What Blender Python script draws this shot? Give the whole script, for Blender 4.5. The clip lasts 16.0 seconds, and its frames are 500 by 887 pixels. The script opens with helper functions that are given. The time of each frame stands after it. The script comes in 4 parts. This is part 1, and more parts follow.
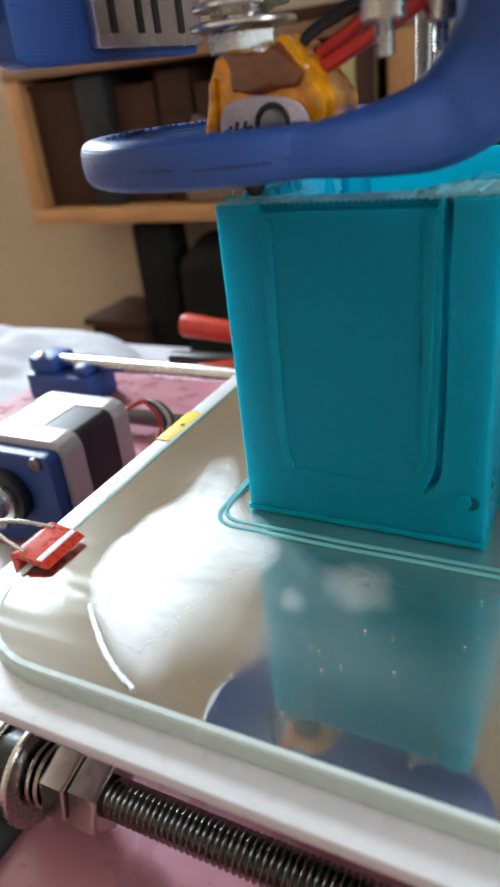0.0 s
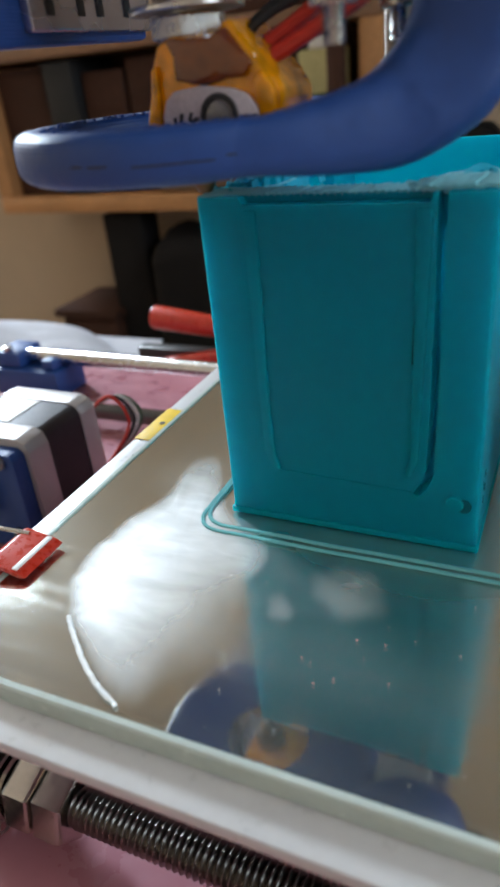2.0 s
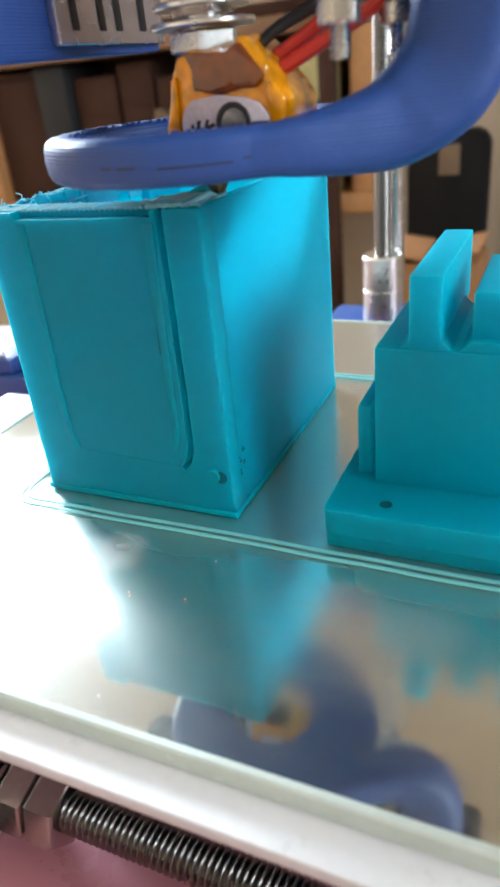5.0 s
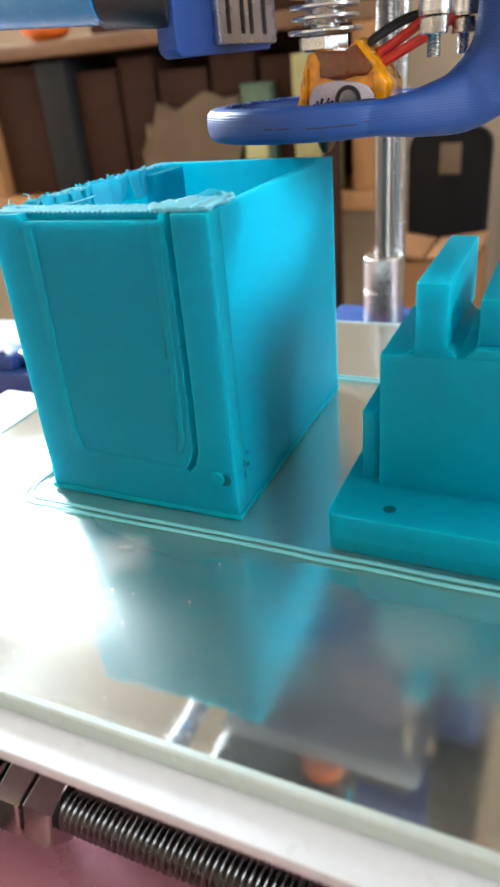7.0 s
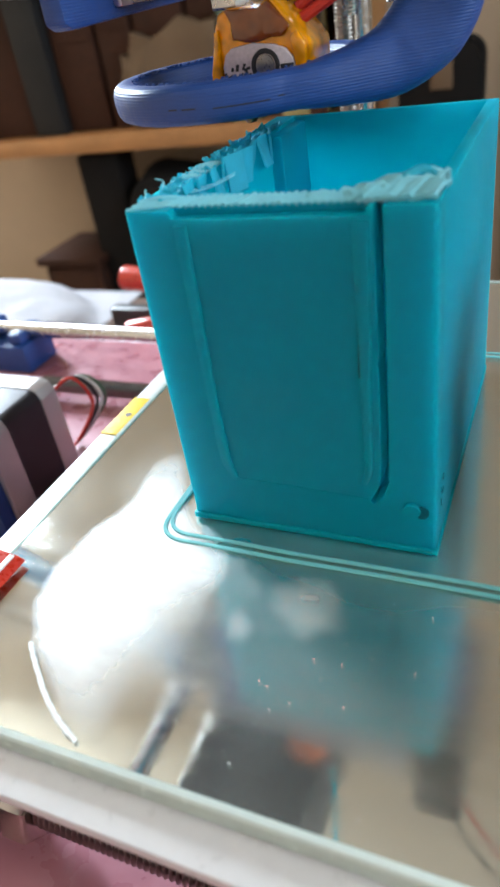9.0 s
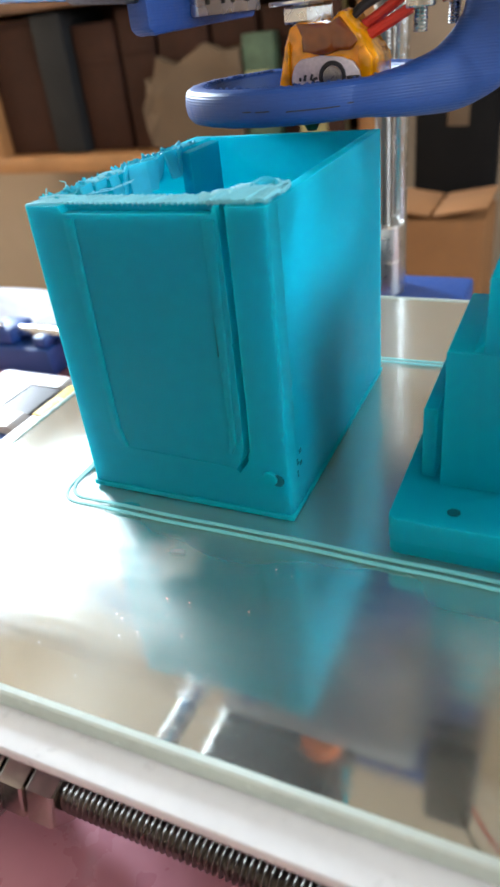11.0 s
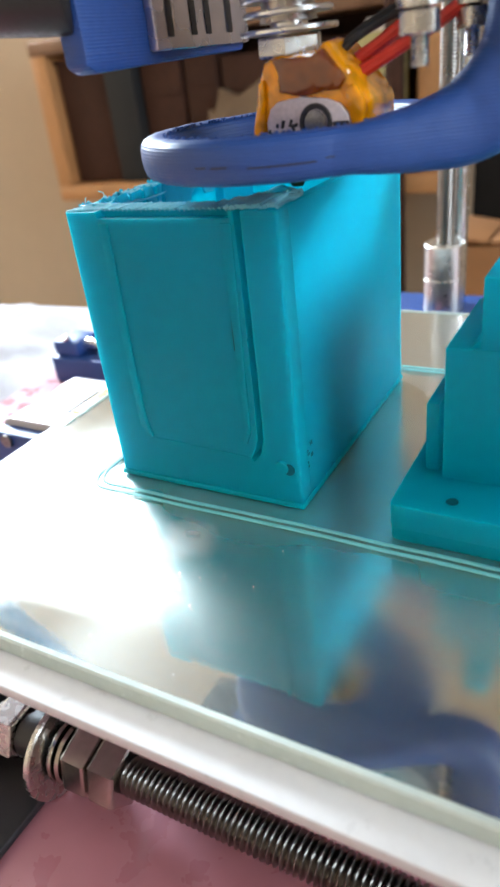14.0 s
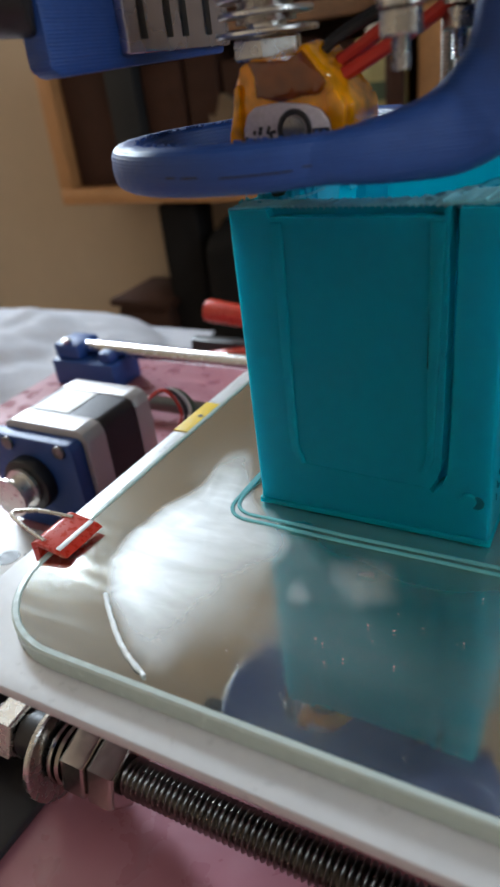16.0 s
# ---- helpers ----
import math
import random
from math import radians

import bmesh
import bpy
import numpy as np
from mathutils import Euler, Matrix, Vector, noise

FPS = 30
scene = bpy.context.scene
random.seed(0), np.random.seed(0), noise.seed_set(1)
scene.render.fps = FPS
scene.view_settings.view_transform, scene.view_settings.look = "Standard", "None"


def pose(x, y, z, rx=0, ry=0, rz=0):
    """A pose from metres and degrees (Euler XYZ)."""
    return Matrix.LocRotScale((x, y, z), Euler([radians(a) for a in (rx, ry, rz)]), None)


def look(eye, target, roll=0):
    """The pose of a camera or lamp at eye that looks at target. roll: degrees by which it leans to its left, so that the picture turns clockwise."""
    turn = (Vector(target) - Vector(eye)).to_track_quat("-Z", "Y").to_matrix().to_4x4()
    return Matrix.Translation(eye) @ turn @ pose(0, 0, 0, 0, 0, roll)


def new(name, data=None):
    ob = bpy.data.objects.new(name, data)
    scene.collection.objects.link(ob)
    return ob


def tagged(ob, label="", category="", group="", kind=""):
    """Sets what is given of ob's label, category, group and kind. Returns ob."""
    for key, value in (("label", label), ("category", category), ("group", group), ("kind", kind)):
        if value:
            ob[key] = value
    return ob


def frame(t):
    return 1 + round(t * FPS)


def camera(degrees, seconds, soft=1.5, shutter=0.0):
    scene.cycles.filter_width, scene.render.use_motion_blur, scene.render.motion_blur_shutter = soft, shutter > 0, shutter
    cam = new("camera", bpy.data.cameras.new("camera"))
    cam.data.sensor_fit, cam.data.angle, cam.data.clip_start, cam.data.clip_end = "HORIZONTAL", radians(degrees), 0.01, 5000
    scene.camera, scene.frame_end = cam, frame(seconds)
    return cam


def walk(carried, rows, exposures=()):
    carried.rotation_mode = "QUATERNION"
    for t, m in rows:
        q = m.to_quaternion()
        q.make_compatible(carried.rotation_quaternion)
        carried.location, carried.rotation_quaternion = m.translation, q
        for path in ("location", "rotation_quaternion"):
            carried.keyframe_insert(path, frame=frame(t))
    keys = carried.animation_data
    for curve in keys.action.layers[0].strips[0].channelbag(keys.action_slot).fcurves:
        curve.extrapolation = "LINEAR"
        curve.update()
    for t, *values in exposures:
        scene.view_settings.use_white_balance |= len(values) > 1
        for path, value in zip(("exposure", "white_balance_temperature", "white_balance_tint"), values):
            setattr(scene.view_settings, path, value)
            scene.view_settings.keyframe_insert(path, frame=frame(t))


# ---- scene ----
cam = camera(39.87, 16.0, soft=2.8)
cam.data.dof.use_dof, cam.data.dof.focus_distance, cam.data.dof.aperture_fstop = True, 0.165, 28.0
walk(cam, [
    (0, pose(0.0694, -0.1210, 0.0898, 62.34, 5.98, 26.03)),
    (0.5, pose(0.0688, -0.1196, 0.0894, 61.80, 5.86, 25.79)),
    (1, pose(0.0693, -0.1186, 0.0897, 61.37, 6.06, 25.62)),
    (1.5, pose(0.0692, -0.1172, 0.0893, 61.23, 5.86, 24.95)),
    (2, pose(0.0695, -0.1165, 0.0895, 61.36, 5.43, 24.01)),
    (2.5, pose(0.0703, -0.1175, 0.0903, 61.67, 5.02, 23.24)),
    (3, pose(0.0707, -0.1176, 0.0906, 61.92, 4.95, 23.23)),
    (3.5, pose(0.0709, -0.1171, 0.0910, 61.79, 5.03, 23.33)),
    (4, pose(0.0702, -0.1176, 0.0911, 61.77, 4.81, 23.15)),
    (4.2, pose(0.0719, -0.1170, 0.0905, 61.97, 5.80, 23.48)),
    (6.3, pose(0.0698, -0.1180, 0.0909, 61.36, 4.62, 23.35)),
    (6.5, pose(0.0700, -0.1180, 0.0908, 61.45, 4.78, 23.31)),
    (7, pose(0.0705, -0.1177, 0.0925, 61.33, 4.79, 23.53)),
    (7.5, pose(0.0712, -0.1165, 0.0941, 61.74, 4.88, 25.29)),
    (8, pose(0.0723, -0.1117, 0.0943, 60.92, 6.10, 25.23)),
    (8.5, pose(0.0805, -0.1041, 0.0984, 57.97, 7.61, 22.84)),
    (9, pose(0.0803, -0.1021, 0.1001, 55.72, 8.26, 22.44)),
    (9.5, pose(0.0810, -0.1012, 0.1011, 54.08, 8.43, 22.09)),
    (9.7, pose(0.0799, -0.1023, 0.0996, 54.39, 7.30, 22.01)),
    (11.8, pose(0.0721, -0.1158, 0.0969, 59.01, 5.89, 24.43)),
    (12, pose(0.0721, -0.1162, 0.0963, 59.20, 6.03, 24.68)),
    (12.5, pose(0.0726, -0.1171, 0.0960, 59.48, 6.06, 24.90)),
    (13, pose(0.0727, -0.1190, 0.0959, 59.67, 5.99, 25.89)),
    (13.5, pose(0.0726, -0.1198, 0.0958, 60.03, 6.40, 27.24)),
    (14, pose(0.0729, -0.1208, 0.0956, 60.55, 6.45, 28.15)),
    (14.5, pose(0.0725, -0.1202, 0.0950, 60.75, 6.47, 28.46)),
    (15, pose(0.0721, -0.1208, 0.0946, 60.86, 6.36, 28.47)),
    (15.5, pose(0.0726, -0.1209, 0.0947, 60.84, 6.36, 28.45)),
    (16, pose(0.0728, -0.1212, 0.0947, 60.90, 6.42, 28.19)),
], exposures=[(0, -0.68), (0.5, -0.93), (1.5, -1.06), (2.2, -1.12), (3.0, -0.48), (3.5, -0.08), (4.0, -0.02), (7.0, 0.0), (8.0, -0.04), (8.6, -0.15), (9.0, -0.42), (9.5, -0.45), (12.0, -0.05), (14.0, -0.1), (15.0, -0.38), (15.5, -1.05), (16.0, -1.36)])

# ---- light ----
world = bpy.data.worlds.new("sky")
world.use_nodes = True
scene.world = world
wn = world.node_tree
sky = wn.nodes.new("ShaderNodeTexSky")
sky.sky_type, sky.sun_disc = "NISHITA", False
sky.sun_elevation, sky.sun_rotation = radians(35), radians(-48)
wn.links.new(sky.outputs[0], wn.nodes["Background"].inputs[0])
wn.nodes["Background"].inputs[1].default_value = 0.1


def window_light(name, eye, target, w, h, power, color):
    lamp = bpy.data.lights.new(name, "AREA")
    lamp.shape, lamp.size, lamp.size_y, lamp.energy, lamp.color = "RECTANGLE", w, h, power, color
    ob = new(name, lamp)
    ob.matrix_world = look(eye, target)
    return ob


window_light("window_daylight", (-1.83, 1.19, 1.0), (-1.7, 0, 0.5), 0.8, 0.6, 268, (0.74, 0.88, 1.0))
window_light("room_daylight", (1.69, -0.1, 0.75), (0, -0.1, 0.75), 1.1, 1.0, 47, (0.75, 0.89, 1.0))

# ---- materials ----
def mat(name, color, rough=0.5, metal=0.0, var=0.12, scale=60.0, bump=0.0, bscale=400.0, layers=0.0, pitch=0.0004, trans=0.0, coat=0.0, rvar=0.1, transl=None, fine=4.0, sss=0.0, spec=0.5):
    """Principled material: two scales of noise in colour and roughness, optional grain and layer lines."""
    m = bpy.data.materials.new(name)
    m.use_nodes = True
    nt = m.node_tree
    n, l = nt.nodes, nt.links
    p = n["Principled BSDF"]
    co = n.new("ShaderNodeTexCoord")
    big, small = n.new("ShaderNodeTexNoise"), n.new("ShaderNodeTexNoise")
    big.inputs["Scale"].default_value, small.inputs["Scale"].default_value = scale, scale * 9
    big.inputs["Detail"].default_value, small.inputs["Detail"].default_value = 3, fine
    l.new(co.outputs["Object"], big.inputs["Vector"])
    l.new(co.outputs["Object"], small.inputs["Vector"])
    add = n.new("ShaderNodeMath")
    add.operation = "ADD"
    l.new(big.outputs[0], add.inputs[0])
    l.new(small.outputs[0], add.inputs[1])
    ramp = n.new("ShaderNodeMapRange")
    ramp.inputs[1].default_value, ramp.inputs[2].default_value = 0.6, 1.4
    ramp.inputs[3].default_value, ramp.inputs[4].default_value = 1 - var, 1 + var
    l.new(add.outputs[0], ramp.inputs[0])
    mix = n.new("ShaderNodeVectorMath")
    mix.operation = "SCALE"
    mix.inputs[0].default_value = color
    l.new(ramp.outputs[0], mix.inputs["Scale"])
    l.new(mix.outputs[0], p.inputs["Base Color"])
    rr = n.new("ShaderNodeMapRange")
    rr.inputs[1].default_value, rr.inputs[2].default_value = 0.3, 0.7
    rr.inputs[3].default_value, rr.inputs[4].default_value = max(0.02, rough - rvar), min(1, rough + rvar)
    l.new(small.outputs[0], rr.inputs[0])
    l.new(rr.outputs[0], p.inputs["Roughness"])
    p.inputs["Metallic"].default_value = metal
    p.inputs["Transmission Weight"].default_value = trans
    p.inputs["Coat Weight"].default_value = coat
    p.inputs["Specular IOR Level"].default_value = spec
    if sss:
        p.inputs["Subsurface Weight"].default_value = sss
        p.inputs["Subsurface Radius"].default_value = (0.3, 1.0, 1.0)
        p.inputs["Subsurface Scale"].default_value = 0.007
    height = None
    if bump:
        g = n.new("ShaderNodeTexNoise")
        g.inputs["Scale"].default_value, g.inputs["Detail"].default_value = bscale, 4
        l.new(co.outputs["Object"], g.inputs["Vector"])
        b = n.new("ShaderNodeBump")
        b.inputs["Strength"].default_value, b.inputs["Distance"].default_value = bump, 0.0006
        l.new(g.outputs[0], b.inputs["Height"])
        height = b
    if layers:
        w = n.new("ShaderNodeTexWave")
        w.bands_direction = "Z"
        w.inputs["Scale"].default_value, w.inputs["Distortion"].default_value = 0.314 / pitch, 0.6
        w.inputs["Detail Scale"].default_value = 0.3
        l.new(co.outputs["Object"], w.inputs["Vector"])
        uneven = n.new("ShaderNodeTexNoise")
        stretch = n.new("ShaderNodeMapping")
        stretch.inputs["Scale"].default_value = (25, 25, 0.7 / pitch)
        uneven.inputs["Scale"].default_value, uneven.inputs["Detail"].default_value = 1.0, 2
        l.new(co.outputs["Object"], stretch.inputs["Vector"])
        l.new(stretch.outputs[0], uneven.inputs["Vector"])
        both = n.new("ShaderNodeMath")
        both.operation = "ADD"
        l.new(w.outputs[1], both.inputs[0])
        l.new(uneven.outputs[0], both.inputs[1])
        b = n.new("ShaderNodeBump")
        b.inputs["Strength"].default_value, b.inputs["Distance"].default_value = layers, 0.0002
        l.new(both.outputs[0], b.inputs["Height"])
        if height:
            l.new(height.outputs[0], b.inputs["Normal"])
        height = b
    if height:
        l.new(height.outputs[0], p.inputs["Normal"])
    if transl:
        t = n.new("ShaderNodeBsdfTranslucent")
        t.inputs[0].default_value = (*transl[0], 1)
        ms = n.new("ShaderNodeMixShader")
        ms.inputs[0].default_value = transl[1]
        l.new(p.outputs[0], ms.inputs[1])
        l.new(t.outputs[0], ms.inputs[2])
        l.new(ms.outputs[0], n["Material Output"].inputs[0])
    return m


TEAL = mat("teal_plastic", (0.0, 0.36, 0.49), 0.45, var=0.05, scale=30, layers=0.16, pitch=0.0004, transl=((0.0, 0.76, 0.86), 0.45), rvar=0.05, sss=1.0, spec=0.2)
def ridged_patch(m):
    """Rougher layer lines in one patch of the box's front wall."""
    n, l = m.node_tree.nodes, m.node_tree.links
    bump = [q for q in n if q.type == "BUMP"][-1]
    co = [q for q in n if q.type == "TEX_COORD"][0]
    mp, ln, r = n.new("ShaderNodeMapping"), n.new("ShaderNodeVectorMath"), n.new("ShaderNodeMapRange")
    mp.inputs["Location"].default_value, mp.inputs["Scale"].default_value = (-2.4, 0, -5.6), (110, 0, 165)
    ln.operation = "LENGTH"
    l.new(co.outputs["Object"], mp.inputs["Vector"])
    l.new(mp.outputs[0], ln.inputs[0])
    l.new(ln.outputs["Value"], r.inputs[0])
    r.inputs[1].default_value, r.inputs[2].default_value = 0.55, 1.15
    r.inputs[3].default_value, r.inputs[4].default_value = 0.42, bump.inputs["Strength"].default_value
    l.new(r.outputs[0], bump.inputs["Strength"])


ridged_patch(TEAL)
TEAL_RAW = mat("teal_infill", (0.30, 0.76, 0.85), 0.35, var=0.15, scale=300, bump=0.4, bscale=900, transl=((0.2, 0.8, 0.9), 0.3))
TEAL_TORN = mat("torn_teal", (0.03, 0.46, 0.61), 0.6, var=0.2, scale=300, bump=0.3, bscale=700, transl=((0.05, 0.8, 0.9), 0.4))
SKIRT = mat("thin_teal_line", (0.22, 0.6, 0.62), 0.35, var=0.1, scale=120, transl=((0.4, 0.8, 0.8), 0.3))
BLUE = mat("blue_plastic", (0.014, 0.06, 0.245), 0.5, var=0.12, scale=60, bump=0.14, bscale=500, layers=0.3, pitch=0.0006, rvar=0.08)
BLUE_TUBE = mat("blue_gloss", (0.03, 0.22, 0.5), 0.2, var=0.08, scale=30)
STEEL = mat("bright_steel", (0.55, 0.53, 0.5), 0.27, 1.0, var=0.06, scale=40, rvar=0.04)
ROD = mat("ground_steel", (0.6, 0.61, 0.62), 0.2, 1.0, var=0.06, scale=50)
OXIDE = mat("dull_zinc", (0.42, 0.375, 0.335), 0.22, 1.0, var=0.14, scale=60, rvar=0.04)
DARKROD = mat("oily_threaded_steel", (0.2, 0.183, 0.168), 0.29, 1.0, var=0.05, scale=20, rvar=0.02)
CHROME = mat("turned_aluminium", (0.75, 0.73, 0.7), 0.3, 1.0, var=0.05, scale=60, rvar=0.04)
KAPTON = mat("amber_tape", (0.84, 0.31, 0.0), 0.1, var=0.55, scale=35, bump=0.35, bscale=190, coat=0.6, rvar=0.03, fine=1.0, spec=0.35)
KAPTON_DARK = mat("burnt_amber_tape", (0.19, 0.04, 0.0), 0.1, var=0.5, scale=30, bump=0.35, bscale=180, coat=0.8, rvar=0.03, fine=1.0, spec=0.3)
LABEL = mat("ceramic_paper", (0.55, 0.47, 0.5), 0.6, var=0.22, scale=160, bump=0.2)
INK = mat("black_ink", (0.015, 0.012, 0.014), 0.5, var=0.2)
SCREW = mat("screw_grey", (0.2, 0.19, 0.19), 0.35, 0.8, var=0.4, scale=400)
PLATE = mat("white_anodised_plate", (0.6, 0.6, 0.615), 0.36, var=0.05, scale=40, bump=0.05)
FLECK = mat("white_fleck", (0.8, 0.82, 0.82), 0.4, var=0.1)
CARRIAGE = mat("pale_grey_sheet", (0.34, 0.39, 0.45), 0.45, var=0.1, scale=20)
RIM = mat("green_glass_edge", (0.64, 0.70, 0.665), 0.18, var=0.1, scale=60, transl=((0.6, 0.8, 0.72), 0.25))
BLACK = mat("black_plastic", (0.014, 0.013, 0.015), 0.42, var=0.2, scale=120, bump=0.1)
MOTOR_BLACK = mat("motor_laminations", (0.022, 0.018, 0.024), 0.45, 0.2, var=0.3, scale=120, layers=0.2)
MOTOR_CAP = mat("motor_cap", (0.5, 0.48, 0.49), 0.45, 0.5, var=0.05, scale=40, rvar=0.04)
RED = mat("red_plastic", (0.55, 0.03, 0.012), 0.3, var=0.12, scale=80, coat=0.3)
WIRE_RED = mat("red_silicone", (0.62, 0.035, 0.02), 0.35, var=0.1)
WIRE_WHITE = mat("white_silicone", (0.75, 0.72, 0.7), 0.45, var=0.1)
ORANGE = mat("orange_plastic", (0.8, 0.17, 0.02), 0.4, var=0.15, scale=50)
YELLOW = mat("yellow_tape", (0.85, 0.55, 0.0), 0.6, var=0.12, scale=90, bump=0.1)
PINK = mat("pink_board", (0.40, 0.16, 0.2), 0.32, var=0.1, scale=12, bump=0.08, bscale=250)
TABLE = mat("brown_table", (0.13, 0.07, 0.045), 0.5, var=0.3, scale=14, bump=0.2)
CARD = mat("cardboard", (0.27, 0.12, 0.042), 0.8, var=0.15, scale=20, bump=0.15)
WOOD = mat("pine", (0.40, 0.19, 0.07), 0.55, var=0.22, scale=16, bump=0.2)
# Copy of the pine with the top board's dimness put into its colour.
WOOD_DIM = mat("dimmed_pine", (0.2, 0.1, 0.05), 0.6, var=0.3, scale=16, bump=0.2)
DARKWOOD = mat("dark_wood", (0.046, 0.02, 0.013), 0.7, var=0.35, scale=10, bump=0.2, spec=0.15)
DARK_FELT = mat("dark_fabric", (0.009, 0.008, 0.008), 0.85, var=0.3, scale=30, bump=0.2, spec=0.15)
# Grey toned far down; the shelf's shade is in the colour.
GREYPANEL = mat("darkened_grey_panel", (0.02, 0.02, 0.021), 0.6, var=0.2, scale=15, spec=0.2)
WALL = mat("beige_wall", (0.40, 0.305, 0.215), 0.85, var=0.06, scale=3, bump=0.15, bscale=90)
CEIL = mat("ceiling_paint", (0.66, 0.57, 0.47), 0.9, var=0.04, scale=3)
FLOORM = mat("floor_tiles", (0.22, 0.16, 0.12), 0.5, var=0.2, scale=6)
CLOTH = mat("white_cloth", (0.42, 0.42, 0.46), 0.9, var=0.12, scale=25, bump=0.5, bscale=300)
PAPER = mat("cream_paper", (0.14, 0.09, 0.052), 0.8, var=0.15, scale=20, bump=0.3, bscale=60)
GREEN = mat("green_carton", (0.07, 0.115, 0.07), 0.6, var=0.4, scale=30)
PALE = mat("pale_yellow_carton", (0.45, 0.42, 0.2), 0.6, var=0.3, scale=30)


def mirror_material():
    """Mirror glass: clear at the rim, hazy with dried glue in the middle."""
    m = bpy.data.materials.new("hazy_mirror")
    m.use_nodes = True
    n, l = m.node_tree.nodes, m.node_tree.links
    p = n["Principled BSDF"]
    co = n.new("ShaderNodeTexCoord")
    sep = n.new("ShaderNodeSeparateXYZ")
    l.new(co.outputs["Object"], sep.inputs[0])
    no = n.new("ShaderNodeTexNoise")
    no.inputs["Scale"].default_value, no.inputs["Detail"].default_value = 30, 1
    l.new(co.outputs["Object"], no.inputs["Vector"])
    streak = n.new("ShaderNodeTexNoise")
    mp = n.new("ShaderNodeMapping")
    mp.inputs["Scale"].default_value = (30, 400, 1)
    mp.inputs["Rotation"].default_value = (0, 0, 0.5)
    l.new(co.outputs["Object"], mp.inputs["Vector"])
    l.new(mp.outputs[0], streak.inputs["Vector"])
    streak.inputs["Scale"].default_value = 1.0

    def rng(src, a, b, c, d):
        r = n.new("ShaderNodeMapRange")
        r.interpolation_type = "SMOOTHSTEP"
        for i, v in enumerate((a, b, c, d)):
            r.inputs[i + 1].default_value = v
        l.new(src, r.inputs[0])
        return r.outputs[0]

    def op(kind, a, b):
        q = n.new("ShaderNodeMath")
        q.operation = kind
        for i, v in enumerate((a, b)):
            if isinstance(v, float):
                q.inputs[i].default_value = v
            else:
                l.new(v, q.inputs[i])
        return q.outputs[0]

    yy = op("ADD", sep.outputs[1], rng(no.outputs[0], 0.3, 0.7, -0.004, 0.004))
    haze = rng(yy, -0.054, -0.030, 0.0, 1.0)
    xx = op("ADD", sep.outputs[0], rng(no.outputs[0], 0.3, 0.7, -0.006, 0.006))
    clean = rng(xx, -0.026, 0.0, 0.0, 1.0)
    haze = op("MULTIPLY", haze, clean)
    haze = op("MAXIMUM", haze, op("MULTIPLY", rng(yy, -0.046, -0.030, 0.0, 1.0), rng(xx, 0.02, 0.05, 0.0, 1.0)))
    rough = op("ADD", op("MULTIPLY", haze, rng(no.outputs[0], 0.3, 0.7, 0.10, 0.13)), rng(streak.outputs[0], 0.3, 0.7, 0.035, 0.085))
    l.new(rough, p.inputs["Roughness"])
    col = n.new("ShaderNodeMix")
    col.data_type = "RGBA"
    col.inputs[6].default_value = (0.74, 0.74, 0.71, 1)
    col.inputs[7].default_value = (0.86, 0.84, 0.79, 1)
    l.new(haze, col.inputs[0])
    l.new(col.outputs[2], p.inputs["Base Color"])
    p.inputs["Metallic"].default_value = 1.0
    veil = n.new("ShaderNodeBsdfGlossy")
    veil.inputs["Color"].default_value = (0.8, 0.8, 0.77, 1)
    veil.inputs["Roughness"].default_value = 0.4
    mx = n.new("ShaderNodeMixShader")
    l.new(op("ADD", op("ADD", rng(haze, 0.0, 1.0, 0.03, 0.11), rng(xx, 0.014, 0.032, 0.0, 0.09)), op("MULTIPLY", clean, rng(yy, -0.022, 0.006, 0.0, 0.22))), mx.inputs[0])
    l.new(p.outputs[0], mx.inputs[1])
    l.new(veil.outputs[0], mx.inputs[2])
    l.new(mx.outputs[0], n["Material Output"].inputs[0])
    return m


def film_material():
    """Dried glue: white, broken up at its edges and in streaks."""
    m = bpy.data.materials.new("dried_glue")
    m.use_nodes = True
    n, l = m.node_tree.nodes, m.node_tree.links
    p = n["Principled BSDF"]
    p.inputs["Base Color"].default_value = (0.93, 0.93, 0.93, 1)
    p.inputs["Metallic"].default_value = 0.3
    p.inputs["Roughness"].default_value = 0.5
    co = n.new("ShaderNodeTexCoord")
    no = n.new("ShaderNodeTexNoise")
    no.inputs["Scale"].default_value, no.inputs["Detail"].default_value, no.inputs["Distortion"].default_value = 1, 5, 0.4
    mp = n.new("ShaderNodeMapping")
    mp.inputs["Scale"].default_value, mp.inputs["Rotation"].default_value = (70, 210, 1), (0, 0, 0.9)
    l.new(co.outputs["Object"], mp.inputs["Vector"])
    l.new(mp.outputs[0], no.inputs["Vector"])
    at = n.new("ShaderNodeAttribute")
    at.attribute_name = "cover"
    mu = n.new("ShaderNodeMath")
    mu.operation = "MULTIPLY"
    r = n.new("ShaderNodeMapRange")
    r.inputs[1].default_value, r.inputs[2].default_value = 0.33, 0.66
    r.inputs[3].default_value, r.inputs[4].default_value = 0.72, 1.0
    l.new(no.outputs[0], r.inputs[0])
    l.new(r.outputs[0], mu.inputs[0])
    l.new(at.outputs["Fac"], mu.inputs[1])
    l.new(mu.outputs[0], p.inputs["Alpha"])
    return m


